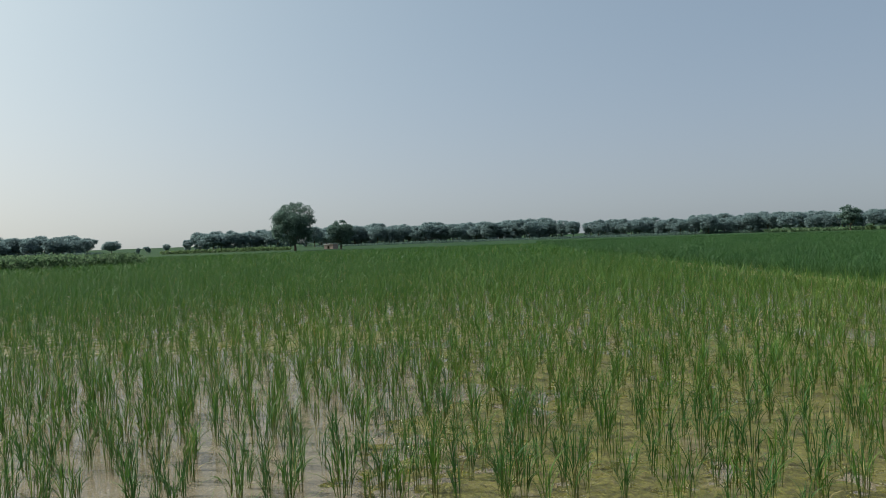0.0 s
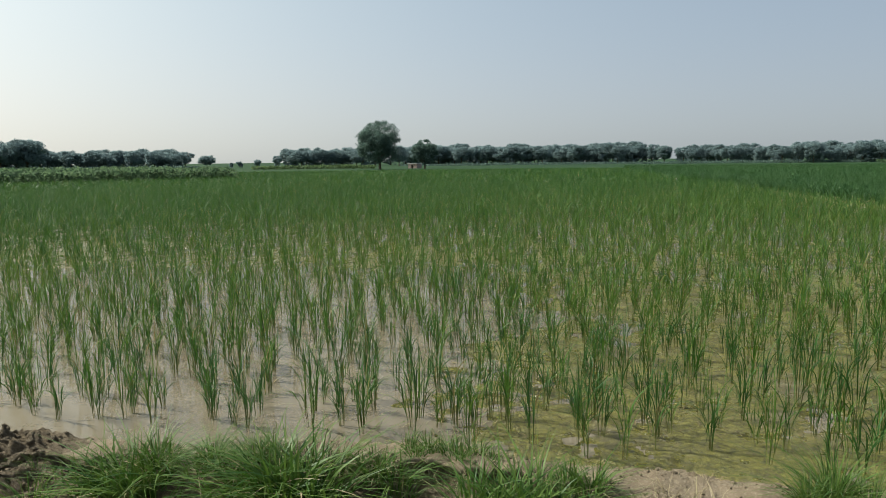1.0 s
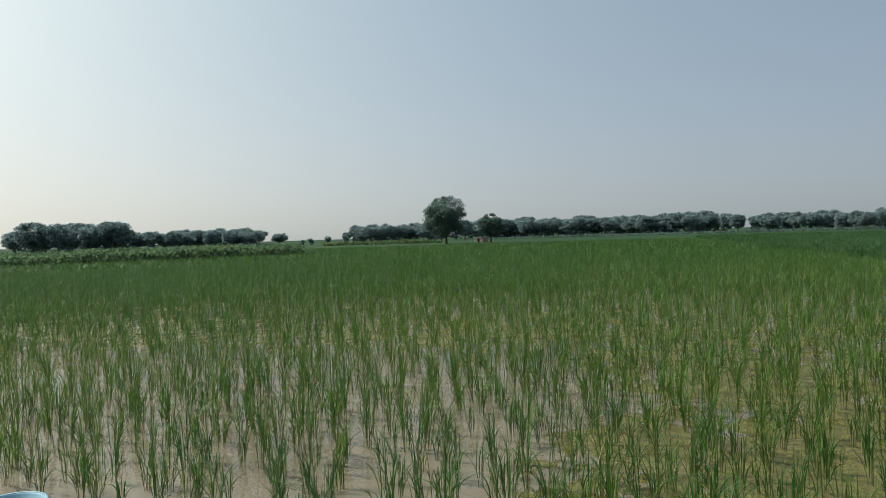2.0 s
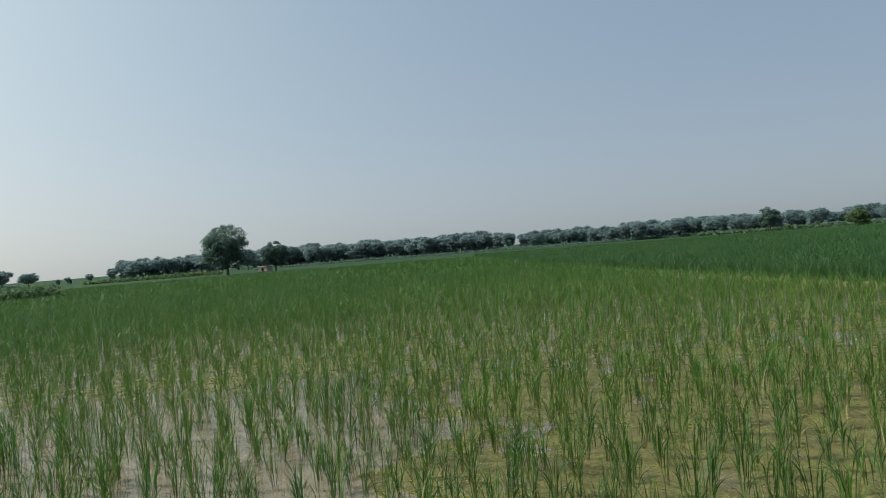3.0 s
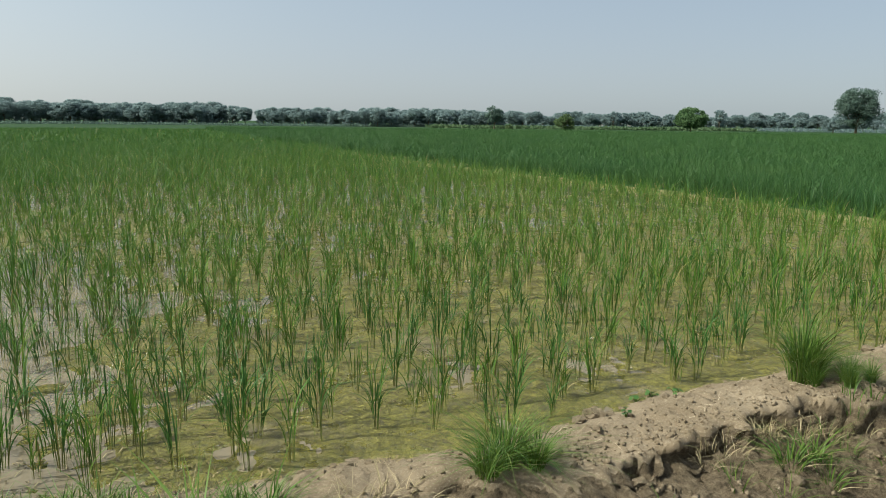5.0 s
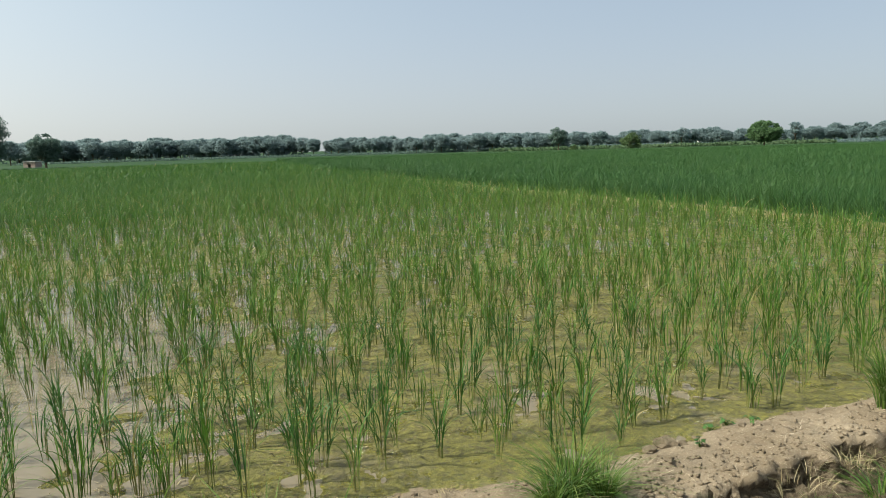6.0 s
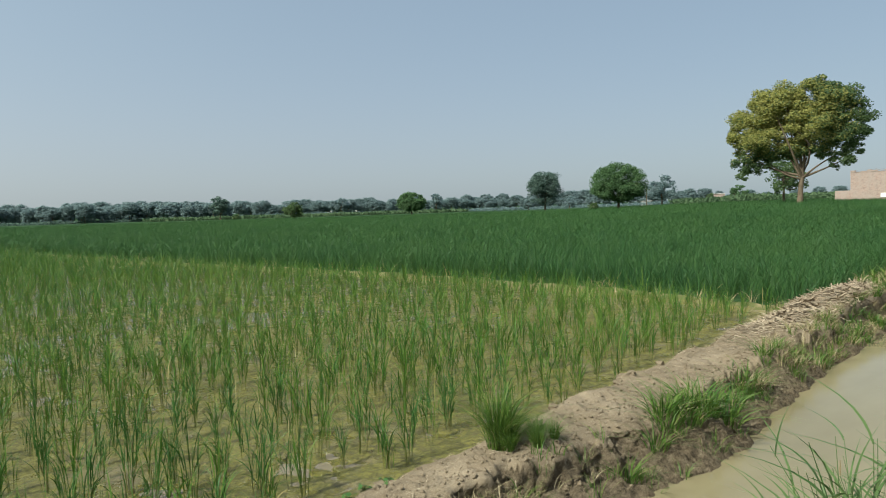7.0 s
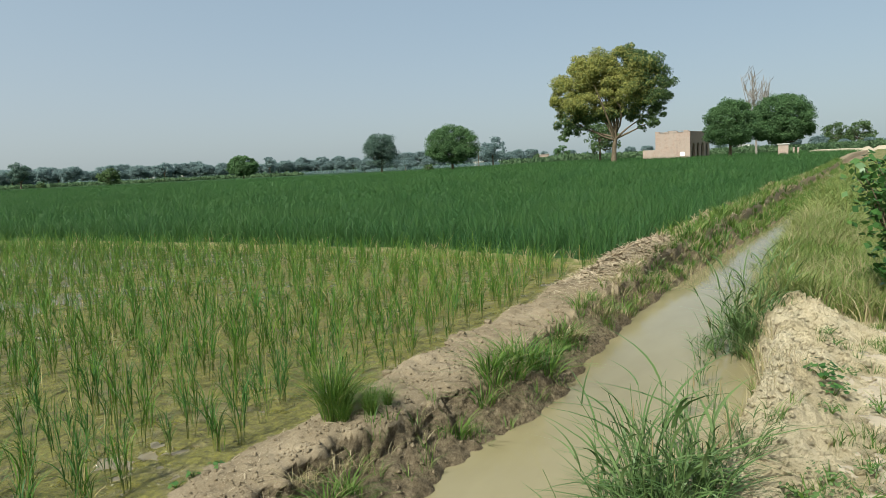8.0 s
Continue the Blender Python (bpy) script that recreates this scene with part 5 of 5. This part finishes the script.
def build_great_tree():
    """The tall spreading tree by the house; yellow young leaves also paint sunlight over the sunward half."""
    bl = [(-5.6, 0, 12.6, 3.0, 3.2, 3.2), (-6.8, 0.4, 8.6, 2.0, 2.4, 2.4), (-4.6, -1.0, 9.2, 2.6, 2.8, 2.4), (-2.2, 0, 13.8, 3.4, 3.4, 3.2), (1.2, 0.5, 14.6, 3.2, 3.4, 3.0), (4.3, 0, 13.6, 3.1, 3.2, 3.2), (6.2, -0.2, 11.2, 2.6, 2.8, 2.8), (4.8, 0.3, 8.8, 2.4, 2.8, 2.2), (1.5, -1.5, 10.8, 3.0, 3.0, 2.4), (-1.5, 1.5, 10.4, 2.8, 2.8, 2.2), (2.9, 0, 16.4, 1.7, 1.8, 1.4), (-7.6, 0.2, 6.0, 1.4, 1.5, 1.9), (-5.6, 0.4, 6.4, 1.5, 1.6, 1.5), (-3.2, -0.6, 7.6, 1.6, 1.8, 1.4), (5.0, -0.6, 6.4, 1.5, 1.6, 1.5), (6.0, 0.2, 5.2, 1.1, 1.2, 1.3), (7.0, 0.4, 9.0, 1.3, 1.4, 1.6), (0.6, -1.4, 8.6, 2.0, 2.0, 1.4), (-7.0, 0, 10.6, 2.1, 2.4, 2.4), (-7.2, 0, 4.6, 1.1, 1.2, 1.2), (-3.9, -0.4, 5.8, 1.1, 1.2, 1.2), (3.4, 0.2, 6.4, 1.2, 1.3, 1.1), (4.6, -0.6, 10.8, 2.6, 2.4, 2.4), (3.0, 0.6, 12.0, 2.6, 2.4, 2.4), (-7.2, 0, 13.2, 2.0, 2.2, 2.0), (-4.2, 0.2, 15.4, 2.2, 2.4, 1.8), (-1.8, -0.8, 6.6, 1.0, 1.1, 0.9), (-0.4, 0.3, 8.2, 2.4, 2.4, 1.6), (2.6, 0, 7.8, 2.0, 2.0, 1.5), (-3.0, 0.3, 7.6, 2.2, 2.2, 1.6), (-5.8, 0, 7.6, 2.2, 2.2, 1.8), (-6.2, 0.2, 5.4, 1.5, 1.5, 1.5), (0.4, -1.4, 6.8, 1.4, 1.4, 1.0), (-4.8, -0.6, 4.8, 1.0, 1.1, 1.0), (4.4, 0, 5.2, 1.0, 1.1, 0.9), (-6.5, 0, 4.8, 1.8, 1.8, 1.5), (-4.4, 0.2, 6.4, 1.8, 1.8, 1.4), (-7.8, 0, 7.6, 1.5, 1.6, 1.8), (5.4, 0, 6.0, 1.5, 1.6, 1.4), (3.4, 0, 7.0, 1.6, 1.6, 1.2), (-1.2, -0.6, 7.6, 1.9, 1.8, 1.3), (6.6, 0, 7.4, 1.4, 1.4, 1.5)]

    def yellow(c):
        # the bright leaves gather on the upper side that faces the sun
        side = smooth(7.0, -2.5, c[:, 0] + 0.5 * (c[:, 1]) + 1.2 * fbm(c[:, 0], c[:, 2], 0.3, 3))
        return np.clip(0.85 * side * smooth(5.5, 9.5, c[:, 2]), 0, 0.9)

    ob = make_tree("spreading_tree", "tall spreading tree with yellow-green young leaves brightening its sunlit side over dark foliage", bl, 4.2, 0.38, 105000, 0.19, M["leaf_mid"], 60, small=480, size=0.32, extra=(M["leaf_yellow_lit"], yellow), lean=(0.3, 0), limbs=15)
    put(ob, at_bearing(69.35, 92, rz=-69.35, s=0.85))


build_great_tree()


def build_bare_tree():
    rng = np.random.default_rng(71)
    ob = thing("bare_tree", "leafless grey tree rising between two green crowns", "tree")
    wood = [limb((0, 0, -0.2), (0, 0, 5.0), 0.2, 0.12, rng, 0.03)]
    for k in range(17):
        a = rng.uniform(0, 2 * np.pi)
        s, e = np.array([0, 0, rng.uniform(3.6, 5.0)]), np.array([math.cos(a) * rng.uniform(0.8, 3.6), math.sin(a) * rng.uniform(0.6, 2.8), rng.uniform(9.5, 13.6)])
        wood.append(limb(s, e, 0.075, 0.028, rng, 0.06))
        for q in range(7):
            p = s + (e - s) * rng.uniform(0.4, 0.95)
            wood.append(limb(p, p + np.array([rng.normal(0, 0.6), rng.normal(0, 0.6), rng.uniform(0.6, 1.8)]), 0.04, 0.02, rng))
    part("trunk", mesh_of("trunk", *join(wood), M["bark_bare"], shade=True), ob)
    put(ob, at_bearing(79.95, 114))


build_bare_tree()


# ---- strips of tall crop and hedge far off ----
def crop_strip(name, label, a, b, depth, height, n, leaf, mat, category="crop"):
    """Leafy stand between two bearings (az, distance)."""
    rng = np.random.default_rng(len(label))
    p, q = np.array(heading(a[0]) * a[1]), np.array(heading(b[0]) * b[1])
    t = rng.random(n)[:, None]
    away = np.array(heading((a[0] + b[0]) / 2))
    c = p + (q - p) * t + away * rng.random(n)[:, None] * depth + rng.normal(0, 0.25, (n, 3))
    g = ground_z(c[:, 0], c[:, 1])
    c[:, 2] = g + height * rng.random(n) ** 0.7 * (0.85 + 0.18 * fbm(c[:, 0], c[:, 1], 0.15, 3)) + 0.05
    tagged(new(name, mesh_of(name, *leaf_quads(c, rng.normal(0, 1, (n, 3)), leaf, 2.2, rng), mat)), label, category, kind="stuff")


def build_strips():
    crop_strip("tall_crop", "belt of tall leafy crop at the edge of the paddy", (-56, 66), (-31.4, 72), 14, 1.45, 22000, 0.22, M["maize"])
    crop_strip("tall_crop", "distant belt of tall green crop before the tree line", (18, 205), (44, 215), 12, 0.8, 6000, 0.5, M["maize"])
    crop_strip("tall_crop", "green crop belt behind the brick house", (60, 150), (92, 160), 14, 1.7, 9000, 0.4, M["maize"])
    crop_strip("hedge", "low dark hedge along the far field edge", (-30, 180), (-20, 170), 4, 0.9, 2200, 0.3, M["leaf_mid"], "hedge")
    crop_strip("tall_crop", "tall green crop beyond the earth track", (81.5, 175), (96, 150), 12, 1.7, 9000, 0.28, M["maize"])
    crop_strip("hedge", "dark undergrowth below the distant tree line", (-18, 238), (24, 238), 6, 0.75, 7000, 0.3, M["leaf_dark"], "hedge")
    crop_strip("hedge", "dark undergrowth below the western tree line", (-52, 240), (-34, 240), 6, 0.9, 4000, 0.3, M["leaf_dark"], "hedge")
    crop_strip("hedge", "dark scrub at the foot of the eastern tree line", (24, 262), (78, 240), 7, 1.0, 9000, 0.3, M["leaf_haze"], "hedge")


build_strips()


# ---- buildings ----
def prism(bm, outline, depth_vec):
    """A flat outline (list of points) pushed along a vector into a solid."""
    vs = [bm.verts.new(p) for p in outline]
    face = bm.faces.new(vs)
    ret = bmesh.ops.extrude_face_region(bm, geom=[face])
    bmesh.ops.translate(bm, verts=[g for g in ret["geom"] if isinstance(g, bmesh.types.BMVert)], vec=depth_vec)


def build_house():
    az, d = 75.2, 108.0
    c = heading(az) * d
    g = float(ground_z(c.x, c.y))
    house = thing("brick_house", "small flat-roofed brick farm house with arched openings", "house", at=pose(c.x, c.y, g, rz=90 - az - 20))
    L, W, H, T = 8.4, 5.3, 4.05, 0.30
    # long wall with three arches and a door, as one comb-shaped slab
    pts = [(0, 0, -0.2)]
    for x0, x1, spring in ((0.9, 2.1, 1.8), (2.8, 4.0, 1.9), (4.7, 5.9, 1.9), (6.7, 7.7, 2.3)):
        pts += [(x0, 0, -0.2), (x0, 0, spring)]
        r = (x1 - x0) / 2
        if spring < 2.2:
            pts += [(x0 + r - r * math.cos(k * math.pi / 10), 0, spring + r * math.sin(k * math.pi / 10)) for k in range(1, 10)]
        pts += [(x1, 0, spring), (x1, 0, -0.2)]
    pts += [(L, 0, -0.2), (L, 0, H), (0, 0, H)]
    bm = bmesh.new()
    prism(bm, pts, (0, T, 0))
    part("front_wall", bm_mesh("front_wall", bm, M["brick"]), house, "brick wall with arched openings")
    for nm, lo, hi in (("side_wall", (0, T + 0.002, -0.2), (T, W, H)), ("side_wall", (L - T, T + 0.002, -0.2), (L, W, H)), ("back_wall", (T + 0.002, W - T, -0.2), (L - T - 0.002, W, H)), ("partition_wall", (T + 0.01, 2.2, -0.2), (L - T - 0.01, 2.4, H - 0.2))):
        bm = bmesh.new()
        add_box(bm, lo, hi)
        part(nm, bm_mesh(nm, bm, M["brick"]), house)
    bm = bmesh.new()
    add_box(bm, (T + 0.01, T + 0.01, H - 0.18), (L - T - 0.01, W - T - 0.01, H - 0.02))
    part("roof_slab", bm_mesh("roof_slab", bm, M["concrete"]), house)
    bm = bmesh.new()
    add_box(bm, (-0.05, -0.05, H + 0.003), (L + 0.05, 0.25, H + 0.10), 0.02)
    part("parapet", bm_mesh("parapet", bm, M["brick"]), house, "uneven brick coping")
    bm = bmesh.new()
    rng = np.random.default_rng(5)
    x = 0.3
    while x < W - 0.2:
        wdt = rng.uniform(0.25, 0.8)
        add_box(bm, (-0.04, x, H + 0.003), (0.22, min(x + wdt, W), H + rng.uniform(0.03, 0.30)))
        x += wdt + rng.uniform(0.0, 0.05)
    part("parapet", bm_mesh("parapet", bm, M["brick"]), house, "broken line of loose bricks on the wall top")
    for k in range(5):
        y0 = rng.uniform(1.5, 4.5)
        part("roof_pole", mesh_of("roof_pole", *tube([(rng.uniform(0, 1), y0, H + 0.1 + 0.05 * k), (rng.uniform(0.5, 2), y0 + rng.uniform(-1.5, 1.5), H + 0.22 + 0.05 * k)], [0.035, 0.025], 6), M["bark_bare"]), house)
    bm = bmesh.new()
    add_box(bm, (-0.06, 0.75, 0.55), (-0.004, 1.5, 1.15), 0.01)
    part("panel", bm_mesh("panel", bm, M["plaster"]), house, "whitewashed panel low on the wall")
    bm = bmesh.new()
    add_box(bm, (6.72, 0.10, 0.0), (7.68, 0.15, 2.29))
    part("door", bm_mesh("door", bm, M["dark_wood"]), house, "dark wooden door")
    # yard wall beside it
    bm = bmesh.new()
    add_box(bm, (0.4, W + 0.01, -0.2), (0.62, W + 2.2, 1.6), 0.02)
    wall = new("yard_wall", bm_mesh("yard_wall", bm, M["brick"]))
    wall.matrix_world = house.matrix_world.copy()
    tagged(wall, "low grey brick yard wall joined to the house", "wall")


build_house()


def hut(az, d, w_, l_, h_, mat, label, rz):
    c = heading(az) * d
    ob = thing("field_hut", label, "hut", at=pose(c.x, c.y, float(ground_z(c.x, c.y)), rz=rz))
    bm = bmesh.new()
    t = 0.25
    prism(bm, [(0, 0, -0.2), (l_ * 0.38, 0, -0.2), (l_ * 0.38, 0, h_ * 0.7), (l_ * 0.62, 0, h_ * 0.7), (l_ * 0.62, 0, -0.2), (l_, 0, -0.2), (l_, 0, h_), (0, 0, h_)], (0, t, 0))
    add_box(bm, (0, t + 0.002, -0.2), (t, w_, h_))
    add_box(bm, (l_ - t, t + 0.002, -0.2), (l_, w_, h_))
    add_box(bm, (t + 0.002, w_ - t, -0.2), (l_ - t - 0.002, w_, h_))
    part("walls", bm_mesh("walls", bm, mat), ob)
    bm = bmesh.new()
    add_box(bm, (-0.12, -0.12, h_ + 0.003), (l_ + 0.12, w_ + 0.12, h_ + 0.14), 0.02)
    part("roof", bm_mesh("roof", bm, M["concrete"]), ob)


def build_small_buildings():
    hut(64.25, 190, 2.5, 3.0, 2.3, M["brick"], "small red-brick pump hut among the fields", 30)
    hut(82.1, 100, 1.2, 1.7, 1.5, M["brick"], "low brick well housing under a round tree", 10)
    for k, (az, dd) in enumerate(((82.45, 99.5), (82.75, 99.3))):
        c = heading(az) * dd
        bm = bmesh.new()
        add_box(bm, (-0.11, -0.11, -0.1), (0.11, 0.11, 1.0), 0.02)
        add_box(bm, (-0.14, -0.14, 1.002), (0.14, 0.14, 1.08), 0.02)
        ob = new("gate_post", bm_mesh("gate_post", bm, M["brick"]))
        ob.matrix_world = pose(c.x, c.y, float(ground_z(c.x, c.y)), rz=8)
        tagged(ob, "short brick post beside the well housing", "post", "brick posts")
    hut(-17.3, 165, 2.0, 2.6, 1.1, M["brick"], "low brick farm shed between two trees", -20)
    hut(-3.0, 445, 5, 9, 2.6, M["plaster"], "pale wall of a distant farm building", 10)
    hut(58.2, 230, 2.4, 2.6, 1.3, M["concrete"], "small white building among distant trees", -40)
    hut(34.6, 430, 3, 3.0, 1.6, M["concrete"], "small white building before the tree line", -20)
    hut(32.2, 430, 3, 3.0, 1.7, M["concrete"], "small white building before the tree line", -30)
    hut(79.6, 180, 3, 6.0, 2.2, M["plaster"], "long pale farm building beyond the trees", 5)
    # white domed sheet tunnel
    c = heading(-47.3) * 150
    ob = thing("sheet_tunnel", "low white plastic-covered growing tunnel", "tunnel", at=pose(c.x, c.y, float(ground_z(c.x, c.y)) + 0.9, rz=47))
    a = np.linspace(0, np.pi, 15)
    prof = np.linspace(-2.6, 2.6, 13)
    v = np.array([[x * 1.0, -math.cos(t) * 2.0 * (1 - 0.12 * (x / 2.6) ** 4), math.sin(t) * 1.0 * (1 - 0.55 * (x / 2.6) ** 4) - 0.9 * (t in (a[0], a[-1]))] for x in prof for t in a])
    n = len(a)
    f = np.array([[i * n + j, (i + 1) * n + j, (i + 1) * n + j + 1, i * n + j + 1] for i in range(len(prof) - 1) for j in range(n - 1)])
    me = mesh_of("cover", v, f, M["sheet"], shade=True)
    cover = part("cover", me, ob, "taut white plastic sheet")
    mod = cover.modifiers.new("thickness", "SOLIDIFY")
    mod.thickness = 0.03
    # pale heap added for a bright patch on the far field, and a lone pole
    c = heading(-4.7) * 300
    sheet = tagged(new("bright_patch_heap", lathe("bright_patch_heap", [(2.4, -0.1), (2.1, 0.12), (1.4, 0.22), (0.7, 0.3), (0.02, 0.32)], M["concrete"], 24)), "low pale heap standing for a bright patch on the far field", "sheet")
    sheet.matrix_world = pose(c.x, c.y, float(ground_z(c.x, c.y)), rz=20) @ Matrix.Diagonal((0.9, 0.5, 0.8, 1))
    c = heading(58.4) * 150
    pole = tagged(new("wooden_pole", mesh_of("wooden_pole", *tube([(0, 0, -0.3), (0.03, 0, 2.0), (0.05, 0.02, 4.4)], [0.10, 0.09, 0.06], 8), M["bark"], shade=True)), "thin weathered wooden pole at the field edge", "pole")
    pole.matrix_world = pose(c.x, c.y, float(ground_z(c.x, c.y)))
    # concrete sluice at the ditch
    for x, y, sx, sy, h in ((26.2, 2.9, 0.5, 0.25, 0.35), (44.5, 3.3, 0.9, 0.6, 0.5)):
        bm = bmesh.new()
        g = float(ground_z(x, y))
        add_box(bm, (-sx, -sy, -0.3), (-sx + 0.14, sy, h), 0.015)
        add_box(bm, (sx - 0.14, -sy, -0.3), (sx, sy, h), 0.015)
        add_box(bm, (-sx + 0.142, -0.08, -0.3), (sx - 0.142, 0.08, h * 0.9), 0.015)
        ob = new("sluice", bm_mesh("sluice", bm, M["plaster"]))
        ob.matrix_world = pose(x, y, g, rz=80)
        tagged(ob, "small pale concrete sluice across the ditch", "sluice", "concrete sluices")


build_small_buildings()


def build_far_track():
    """Pale earth track on a low bank that crosses beyond the fields."""
    a, b = np.array(heading(82.9) * 128), np.array(heading(104) * 96)
    n = 60
    s = np.linspace(0, 1, n)[:, None]
    mid = a + (b - a) * s
    away = np.array(heading(89.0))
    rows = []
    for off, up in ((-4.5, -0.1), (-2.2, 0.95), (-1.6, 1.12), (1.8, 1.15), (2.4, 1.0), (4.5, -0.1)):
        q = mid + away * off
        z = ground_z(q[:, 0], q[:, 1]) + 0.5 * up * smooth(0, 0.06, s[:, 0]) + 0.06 * fbm(q[:, 0], q[:, 1], 0.6, 3)
        rows.append(np.column_stack([q[:, 0], q[:, 1], z]))
    v = np.concatenate(rows)
    i, k = np.meshgrid(np.arange(n - 1), np.arange(5), indexing="ij")
    f = np.stack([k * n + i, k * n + i + 1, (k + 1) * n + i + 1, (k + 1) * n + i], -1).reshape(-1, 4)
    tagged(new("earth_track", mesh_of("earth_track", v, f, M["track"], shade=True)), "pale dry earth farm track on a low bank", "track", kind="structure")


build_far_track()
